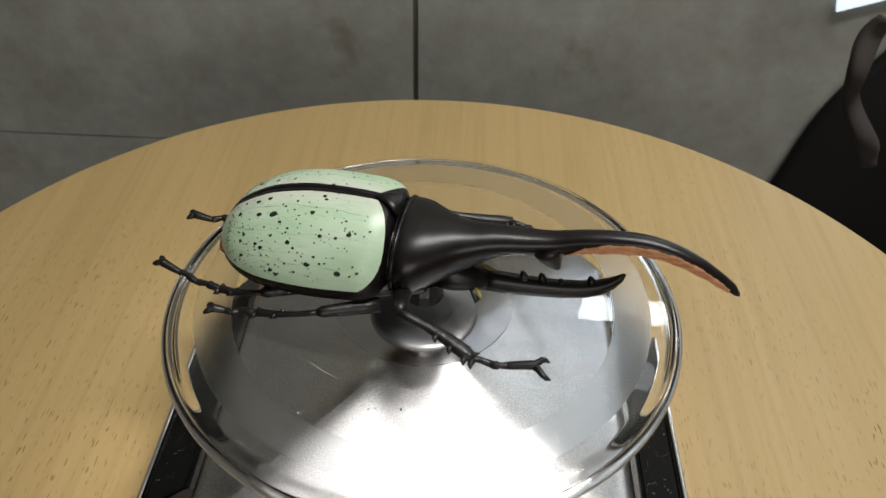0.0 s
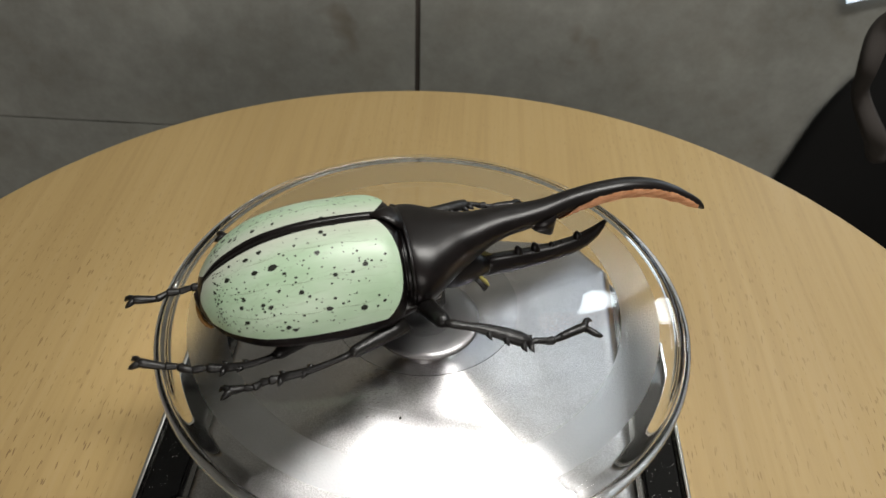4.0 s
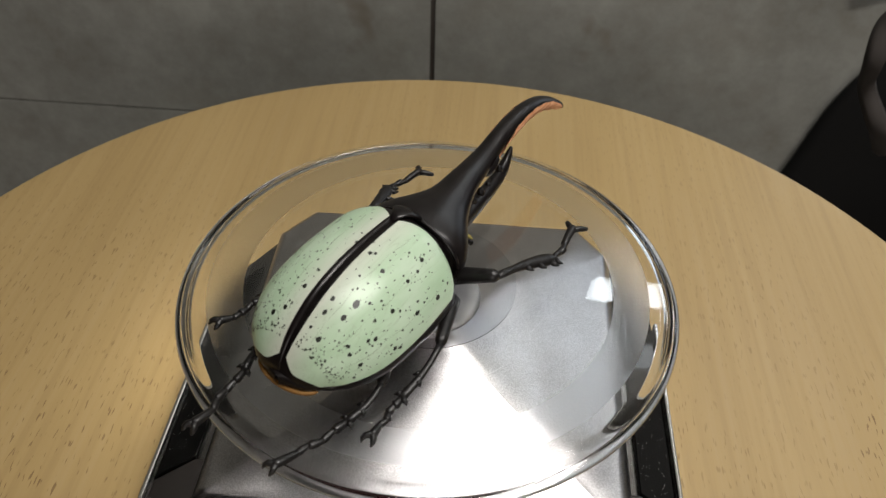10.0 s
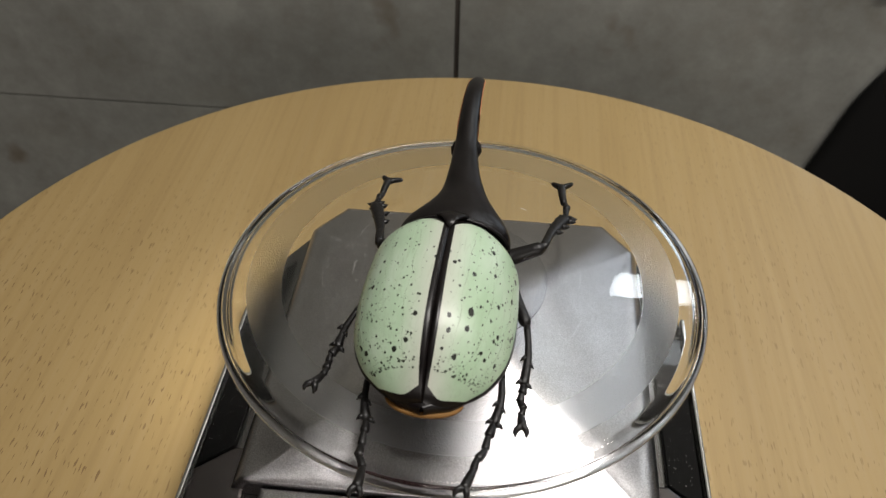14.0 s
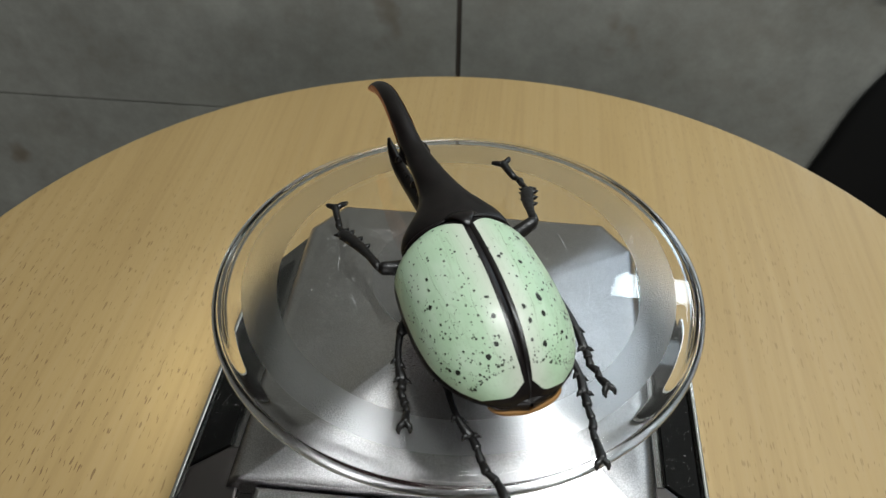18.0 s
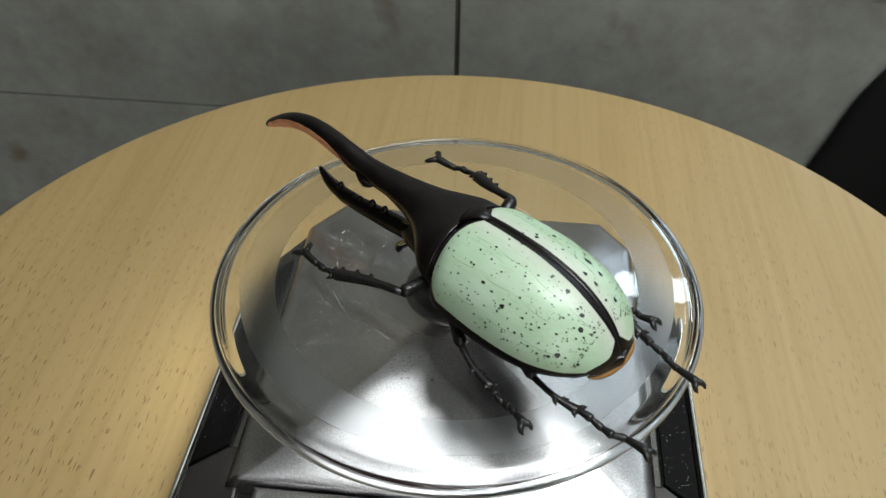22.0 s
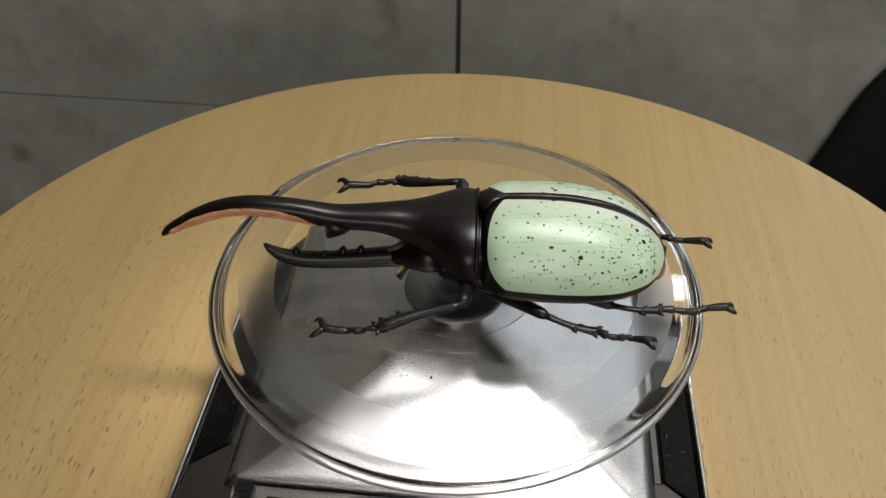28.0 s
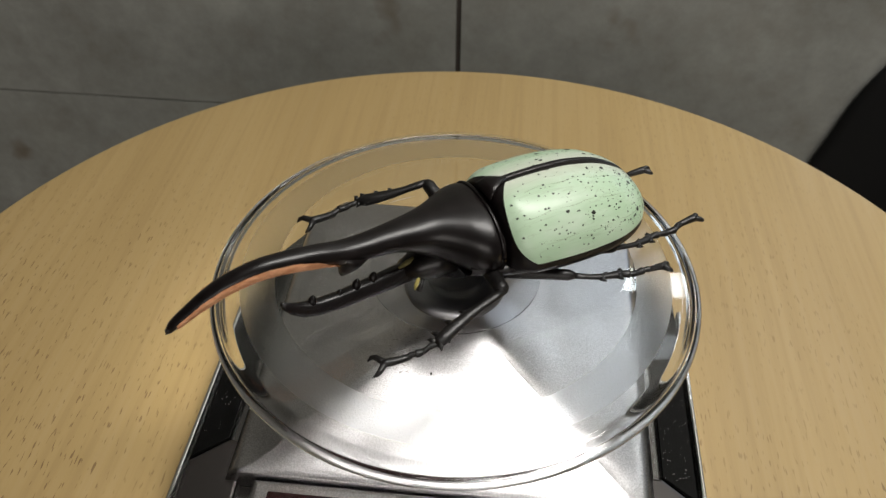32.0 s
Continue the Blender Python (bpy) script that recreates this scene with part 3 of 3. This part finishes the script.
    # the horn leans a little to the beetle's left
    LEAN = [(-7, 0.0), (0, -0.4), (6, -0.9), (12, -0.8), (20, 0.1), (36, 1.3), (50, 1.7), (84, 1.7)]
    shift = lambda u: -curve(LEAN, u)
    us = np.concatenate([np.linspace(-7, 20, 28), np.linspace(21.5, 83.6, 44)])
    seg, verts, faces = 36, [], []
    cols = [[(h[0], h[k]) for h in H] for k in (1, 2, 3, 4)]
    for u in us:
        w, c, up, dn = (curve(q, u) for q in cols)
        for k in range(seg):
            q = 2 * math.pi * k / seg
            verts.append((u * K, (L0 - shift(u) + w * math.cos(q)) * K, (c + (up if math.sin(q) > 0 else dn) * math.sin(q)) * K))
    n = len(us)
    for i in range(n - 1):
        faces += [(i * seg + k, i * seg + (k + 1) % seg, (i + 1) * seg + (k + 1) % seg, (i + 1) * seg + k) for k in range(seg)]
    faces += [tuple(range(seg)), tuple(range((n - 1) * seg, n * seg))[::-1]]
    shield = link_mesh("thorax_horn", verts, [q[::-1] for q in faces], SHELL, bug, label="satin black thorax shield with a long curved horn")
    # raised rim round the back of the shield
    for at, grow, thick in ((-5.9, 1.012, 0.6), (-7.4, 1.0, 0.5)):
        w, c, up, dn = (curve(q, at) for q in cols)
        pts = [(at * K, (L0 - shift(at) + grow * w * math.cos(q)) * K, (c + grow * (up if math.sin(q) > 0 else dn) * math.sin(q)) * K) for q in np.linspace(-0.7, math.pi + 0.7, 48)]
        v, f = tube(pts, [thick * K] * 48, 8)
        link_mesh("rear_rim", v, f, SHELL, shield)
    # tooth and bump on the horn
    v, f = tube([(32.5 * K, (L0 + 1.0) * K, 82 * K), (33.6 * K, (L0 + 0.9) * K, 79.2 * K), (34.8 * K, (L0 + 0.8) * K, 77.0 * K), (36.2 * K, (L0 + 0.8) * K, 74.6 * K)], [4.9 * K, 3.8 * K, 2.5 * K, 0.8 * K], 12)
    link_mesh("horn_tooth", v, f, SHELL, shield)
    # hair on the underside of the horn
    verts, faces = [], []
    hu = np.linspace(37.2, 80.5, 44)
    for i, u in enumerate(hu):
        c, dn, w = curve(cols[1], u), curve(cols[3], u), curve(cols[0], u)
        grown = max(0.0, min(1.0, (u - 36.6) / 11)) ** 0.7
        d = 2.1 * grown * min(1, (82 - u) / 10) + 0.15
        for k in range(9):
            q = math.pi / 2 + (math.pi / 2 + 0.42) * (0.45 + 0.55 * grown) * (k - 4) / 4
            rough = 0.10 * math.sin(u * 3.1 + 2 * k) + 0.10 * math.sin(u * 7.3 + k)
            verts.append((u * K, (L0 - shift(u) + (1.14 * w * math.cos(q) + 0.5 * rough)) * K, (c + 0.1 - (dn + d) * abs(math.sin(q)) ** 0.8 * (1 if math.sin(q) > 0 else -0.35) + rough) * K))
    faces = [(i * 9 + k, i * 9 + k + 1, (i + 1) * 9 + k + 1, (i + 1) * 9 + k) for i in range(len(hu) - 1) for k in range(8)]
    link_mesh("horn_hair", verts, faces, HAIR, shield, label="orange velvet hair under the horn")

    # scutellum
    v, f = tube([(-14.0 * K, L0 * K, 90.7 * K), (-11.0 * K, L0 * K, 90.7 * K), (-9.0 * K, L0 * K, 90.1 * K), (-6.8 * K, L0 * K, 88.2 * K)], [0.6 * K, 2.0 * K, 3.4 * K, 4.6 * K], 14, 0.3)
    link_mesh("scutellum", v, f, SHELL, bug)

    # head with the lower horn
    v, f = tube([(4 * K, L0 * K, 70 * K), (9 * K, L0 * K, 69 * K), (14 * K, L0 * K, 68.2 * K), (18 * K, L0 * K, 67.6 * K)], [7 * K, 6.6 * K, 5 * K, 3 * K], 20, 0.85)
    head = link_mesh("head", v, f, SHELL, bug)
    path = [(15, 2.6, 67.4), (20, 2.5, 66.8), (26, 2.4, 66.5), (32, 2.2, 66.4), (38, 2.1, 66.4), (44, 2.0, 67.0), (48, 1.8, 68.2), (51, 1.4, 70.0), (53, 0.9, 72.0), (54, 0.4, 73.6)]
    bend = lambda u: L0 + 3.6 * max(0.0, (u - 16) / 38) ** 1.2
    v, f = tube([(u * K, bend(u) * K, z * K) for u, r, z in path], [r * 1.12 * K for u, r, z in path], 14, 1.2)
    low_horn = link_mesh("lower_horn", v, f, SHELL, head, label="toothed lower horn")
    for u, z in ((27.2, 69.7), (32.3, 69.6), (37.7, 68.2), (41.0, 67.9), (45.5, 70.0)):
        v, f = tube([((u + 0.3) * K, bend(u) * K, (z - 1.2) * K), (u * K, bend(u) * K, (z + 0.5) * K), ((u - 0.4) * K, bend(u) * K, (z + 1.7) * K)], [1.6 * K, 1.15 * K, 0.5 * K], 8)
        link_mesh("tooth", v, f, SHELL, low_horn)
    v, f = tube([(14.5 * K, (L0 + 0.6) * K, 71.4 * K), (17 * K, (L0 + 0.7) * K, 71.0 * K), (19.5 * K, (L0 + 0.8) * K, 69.9 * K)], [0.9 * K, 0.8 * K, 0.4 * K], 10)
    link_mesh("chin_hair", v, f, OLIVE, head, label="olive-yellow hair at the root of the lower horn")
    for s in (-1, 1):
        v, f = tube([(13 * K, (L0 + s * 3.6) * K, 67 * K), (14.5 * K, (L0 + s * 5.5) * K, 66.0 * K), (16 * K, (L0 + s * 6.3) * K, 64.4 * K)], [0.5 * K, 0.5 * K, 1.0 * K], 8)
        link_mesh("antenna", v, f, CLAW, head)
        v, f = tube([(14.5 * K, (L0 + s * 3.8) * K, 67.4 * K), (16.2 * K, (L0 + s * 5.4) * K, 66.2 * K), (17.0 * K, (L0 + s * 6.0) * K, 65.0 * K)], [0.5 * K, 0.65 * K, 0.3 * K], 8)
        link_mesh("mouth_tuft", v, f, YELLOW, head, label="yellow hair tuft")

    # legs: root, knee, end of the shin, claw
    LEGS = {
        "front_leg": (((-4, 12, 69), (-2.5, 24.5, 71.0), (20.5, 30.5, 66.5), (35.0, 29.0, 64.5)), ((-4, -8, 69), (-1.0, -23.0, 75.0), (19.6, -29.5, 69.5), (35.0, -27.3, 68.8))),
        "middle_leg": (((-9, 13, 66), (-25, 25.0, 68), (-39.0, 28.5, 66), (-51.5, 31.5, 66.5)), ((-9, -14, 67), (-24, -20.5, 67), (-42.0, -21.0, 63.5), (-54.0, -21.8, 62.8))),
        "hind_leg": (((-28, 11, 65), (-44, 18.2, 65.5), (-58.0, 16.8, 63), (-76.5, 15.0, 62.8)), ((-28, -8, 65), (-42, -15.4, 65.5), (-55.0, -14.6, 63.5), (-74.5, -9.8, 65.0))),
    }
    toes = random.Random(8)
    for nm, pair in LEGS.items():
        thick = 1.15 if nm == "front_leg" else 0.95
        toe = 1.4
        for pts in pair:
            a, b, c, d = (Vector(p) * K for p in pts)
            front = nm == "front_leg"
            v, f = tube([a.lerp(b, t) for t in (0, 0.25, 0.55, 0.8, 0.93, 1.02)], [K * r * thick for r in (2.4, 2.3, 2.0, 1.8, 1.75, 1.0)], 12)
            leg = link_mesh(nm, v, f, CLAW, bug)
            along = (c - b).normalized()
            out = along.cross(Vector((0, 0, 1))).normalized()
            # a slim shank that swells towards its toothed end, a little bowed
            bow = lambda t: out * K * 0.9 * math.sin(math.pi * t) * (1 if pts[1][1] > 0 else -1)
            girth = (1.0, 1.1, 1.15, 1.4, 1.75, 1.85, 1.5, 0.8) if front else (1.05, 1.0, 0.95, 1.0, 1.15, 1.35, 1.5, 0.8)
            stops = (0, 0.12, 0.3, 0.5, 0.7, 0.86, 0.95, 1)
            v, f = tube([b.lerp(c, t) + bow(t) for t in stops], [K * r * thick * toes.uniform(0.94, 1.06) for r in girth], 10, 0.75)
            shin = link_mesh("shin", v, f, CLAW, leg)
            for t, s, r in (((0.5, 1, 1.1), (0.62, -1, 0.8), (0.70, 1, 1.25), (0.84, -1, 0.9), (0.90, 1, 1.3), (0.97, -1, 0.9), (0.99, 1, 1.1)) if front else ((0.55, 1, 0.9), (0.66, -1, 0.8), (0.93, 1, 1.0), (0.98, -1, 1.1))):
                p = b.lerp(c, t) + bow(t)
                far = 1.4 if front else 1.1
                v, f = tube([p + out * s * K * 0.6, p + out * s * K * 1.4 * r * far + along * K * 0.3, p + out * s * K * 2.0 * r * far + along * K * 1.0], [K * 1.1, K * 0.60 * r, K * 0.13], 6)
                link_mesh("spine", v, f, CLAW, shin)
            # five jointed foot pieces, the last the longest, and two splayed claws
            along = (d - c).normalized()
            out = along.cross(Vector((0, 0, 1))).normalized()
            cuts = [0.0, 0.13, 0.26, 0.39, 0.54, 1.0] if front else [0.0, 0.18, 0.36, 0.53, 0.69, 1.0]
            joints = []
            for i, t in enumerate(cuts):
                sway = 0.0 if i in (0, 5) else toes.uniform(-0.7, 0.7)
                joints.append(c.lerp(d, t) + out * K * sway + Vector((0, 0, -0.9 * K * math.sin(math.pi * t) + 0.3 * K * (i % 2))))
            for i in range(5):
                p, q = joints[i], joints[i + 1]
                size = toe * ((0.75, 0.72, 0.98, 0.72, 0.95) if front else (1.0, 0.85, 0.9, 0.8, 0.95))[i] * toes.uniform(0.92, 1.08)
                sag = out * K * toes.uniform(-0.25, 0.25)
                v, f = tube([p.lerp(q, t) + sag * math.sin(3.14 * max(t, 0)) for t in (-0.08, 0.1, 0.35, 0.6, 0.82, 0.94, 1.06)], [K * size * r for r in ((0.7, 0.8, 0.84, 0.9, 0.94, 0.9, 0.75) if front else (0.58, 0.7, 0.8, 0.87, 0.94, 0.91, 0.64))], 9, 0.9)
                link_mesh("foot", v, f, CLAW, leg)
            reach = 1.15 if front else 0.8
            for s in (-1, 1):
                splay = (1.25 if s > 0 else 0.85) * (1.15 if front else 0.8)
                hook = [(-0.8, 0.0, 0.0), (0.3, 0.8, 0.15), (1.1, 1.7, 0.1), (2.0, 2.15, -0.3), (2.9, 2.0, -1.0)]
                v, f = tube([d + along * K * x * reach + out * s * K * y * splay * reach + Vector((0, 0, K * z)) for x, y, z in hook], [K * r for r in (1.0, 0.95, 0.85, 0.65, 0.22)], 8)
                link_mesh("claw", v, f, CLAW, leg)
    return bug


def build_corner():
    # a soft dark bag slumped against the wall
    edge = [(-0.50, 0.20), (-0.20, 0.222), (-0.14, 0.236), (-0.10, 0.246), (-0.07, 0.260), (-0.045, 0.278), (0.0, 0.300), (0.06, 0.318), (0.14, 0.35)]
    bm = bmesh.new()
    bmesh.ops.create_grid(bm, x_segments=48, y_segments=60, size=0.5)
    for v in bm.verts:
        a, b = v.co.x + 0.5, v.co.y + 0.5
        z = -0.5 + 0.64 * b
        x0 = curve(edge, z) + 0.021
        swell = math.sin(math.pi * min(1.0, a * 1.5) / 2) ** 1.3
        y = WALL_Y - 0.004 - 0.085 * swell - 0.014 * math.sin(17 * a + 9 * b + 2 * math.sin(7 * b)) * swell - 0.02 * swell * noise.noise(Vector((a * 7, b * 8, 1)))
        v.co = Vector((x0 + a * (0.72 - x0), y, z))
    ob = part("dark_bag", bm, CLOTH, smooth=True)
    th = ob.modifiers.new("thickness", "SOLIDIFY")
    th.thickness = 0.004
    tagged(ob, "black soft bag slumped in folds against the tiled wall", "bag")
    line = [(0.2400, 0.030), (0.2360, 0.018), (0.2330, 0.008), (0.2320, -0.003), (0.2345, -0.015), (0.2391, -0.027), (0.2460, -0.039), (0.2558, -0.053), (0.2642, -0.070)]
    v, f = [], []
    for k in range(33):
        z = 0.030 - 0.100 * k / 32
        x = curve([(zz, xx) for xx, zz in line[::-1]], z)
        w = 0.0046 + 0.0012 * math.sin(k * 0.31)
        y = 0.268 + 0.004 * math.sin(k * 0.45)
        v += [(x - w, y + 0.004, z), (x - 0.6 * w, y, z), (x + 0.6 * w, y, z), (x + w, y + 0.004, z)]
    f = [(4 * k + q, 4 * k + q + 1, 4 * k + q + 5, 4 * k + q + 4) for k in range(32) for q in range(3)]
    strap = link_mesh("strap", v, f, STRAP, ob, label="dull grey-brown strap")
    strap.modifiers.new("thickness", "SOLIDIFY").thickness = 0.002
    # pale sheet above the bag, mostly out of view, with an added glow
    bm = bmesh.new()
    vs = [bm.verts.new(p) for p in ((0.2527, 0.3755, 0.0052), (0.2576, 0.3755, -0.0147), (0.3215, 0.3755, 0.0063), (0.60, 0.3755, 0.097), (0.60, 0.3755, 0.24), (0.213, 0.3755, 0.24))]
    face = bm.faces.new(vs)
    up = bmesh.ops.extrude_face_region(bm, geom=[face])
    for q in up["geom"]:
        if isinstance(q, bmesh.types.BMVert):
            q.co.y += 0.0015
    tagged(part("glow_panel", bm, PAPER), "bluish-white panel above the black bag, with glow added", "screen")


def build_ceiling_lamp():
    """The long lamp that hangs over the table."""
    lamp = tagged(new("ceiling_lamp"), "long white lamp hanging from the ceiling above the table", "lamp")
    part("housing", box(0.015, 0.785, -0.115, 0.025, 1.155, 1.185, 0.006), CHROME, lamp)
    for x in (0.12, 0.68):
        v, f = tube([(x, -0.045, 1.18), (x, -0.045, 1.901)], [0.004, 0.004], 10)
        link_mesh("rod", v, f, CHROME, lamp)


def build_fill_window():
    """Unseen window added in the wall behind, to light low over the table."""
    win = tagged(new("fill_window"), "unseen white-framed window, stand-in for light from behind", "window", kind="structure")
    for x0, x1, z0, z1 in ((-0.40, 1.00, 0.34, 0.37), (-0.40, 1.00, 1.23, 1.26), (-0.40, -0.37, 0.37, 1.23), (0.97, 1.00, 0.37, 1.23), (0.285, 0.315, 0.37, 1.23)):
        part("window_frame", box(x0, x1, -2.46, -2.42, z0, z1, 0.003), PAPER_WHITE, win)
    for x0, x1 in ((-0.37, 0.285), (0.315, 0.97)):
        part("pane", box(x0, x1, -2.446, -2.442, 0.37, 1.23), GLASS, win)


def build_light_bar():
    """A bright bar on the wall above, that shows as a patch of light in the glass."""
    lamp = tagged(new("light_bar"), "bright bluish-white light bar on the tiled wall", "lamp")
    part("housing", box(0.130, 0.430, 0.338, WALL_Y - 0.0005, 0.360, 0.410, 0.003), DARK_STEEL, lamp)
    part("diffuser", box(0.134, 0.426, 0.335, 0.3385, 0.369, 0.401, 0.001), LAMP_GLOW, lamp, "glowing diffuser")


def build_dust():
    """Lint and dust flakes lying on the sloping steel."""
    rng = random.Random(11)
    steel = bpy.data.objects["platform"].data
    tree = bvhtree.BVHTree.FromPolygons([v.co for v in steel.vertices], [tuple(p.vertices) for p in steel.polygons])
    above = lambda x, y: tree.ray_cast(Vector((x, y, 0.1)), Vector((0, 0, -1)))[0].z
    verts, faces = [], []
    for i in range(1150):
        x, y = -0.014 - 0.044 * rng.random(), -0.03 + 0.085 * rng.random()
        if i > 1020:
            x, y = rng.uniform(-0.055, 0.055), rng.uniform(-0.045, 0.065)
        z = above(x, y) + 0.00015
        if z < 0.021:
            continue
        n = len(verts)
        a, r, w = rng.uniform(0, 6.28), rng.uniform(0.00006, 0.00030), rng.uniform(0.00004, 0.00009)
        ca, sa = math.cos(a), math.sin(a)
        for p, q in ((-r, -w), (r, -w), (r, w), (-r, w)):
            verts.append((x + p * ca - q * sa, y + p * sa + q * ca, z + 0.00015 * rng.random()))
        faces.append((n, n + 1, n + 2, n + 3))
    for i in range(200):
        x, y = rng.choice((-1, 1)) * rng.uniform(0.0668, 0.0755), rng.uniform(-0.038, 0.03)
        n, a, r, w = len(verts), rng.uniform(0, 6.28), rng.uniform(0.00004, 0.00014), rng.uniform(0.000025, 0.00006)
        ca, sa = math.cos(a), math.sin(a)
        for p, q in ((-r, -w), (r, -w), (r, w), (-r, w)):
            verts.append((x + p * ca - q * sa, y + p * sa + q * ca, 0.01465))
        faces.append((n, n + 1, n + 2, n + 3))
    flakes, sides = [], []
    for i in range(110):
        x, y = rng.gauss(-0.0150, 0.0024), rng.gauss(-0.0135, 0.0036)
        n, k, a, r = len(flakes), 6, rng.uniform(0, 6.28), rng.uniform(0.00015, 0.0008)
        for q in range(k):
            d = r * rng.uniform(0.3, 1.1)
            px, py = x + d * math.cos(a + 6.283 * q / k), y + 0.35 * d * math.sin(a + 6.283 * q / k)
            flakes.append((px, py, above(px, py) + 0.0001))
        sides.append(tuple(range(n, n + k)))
    tagged(link_mesh("residue", flakes, sides, RESIDUE, smooth=False), "pale scuffed residue stuck to the steel platform", "residue", kind="stuff")
    v, f = tube([(-0.0052, -0.0197, above(-0.0052, -0.0197) - 0.0001), (-0.0051, -0.0196, above(-0.0051, -0.0196) + 0.0005)], [0.0004, 0.00025], 7)
    tagged(link_mesh("crumb", v, f, SPOT), "tiny dark crumb lying on the steel platform", "crumb")
    ob = link_mesh("dust", verts, faces, DUST, smooth=False)
    tagged(ob, "pale lint and dust lying on the steel platform", "dust", kind="stuff")


build_room()
build_table()
build_scale()
build_dust()
turntable = build_turntable()
beetle = build_beetle()
build_corner()
build_light_bar()
build_ceiling_lamp()
build_fill_window()

# ---------------------------------------------------------------- what turns
# seconds and degrees of turn
TURNS = ((0, -9.53), (3.5, 14.62), (5.5, 28.59), (9, 52.80), (12, 73.53), (14.5, 90.71), (16.5, 103.98), (20, 127.97), (23, 148.62), (25.5, 165.94), (27.5, 180.03), (30, 197.34), (32, 211.16))


def motions():
    steps = [(t, pose(0, 0, 0, 0, 0, turn)) for t, turn in TURNS]
    walk(beetle, steps)
    walk(turntable, steps)


motions()
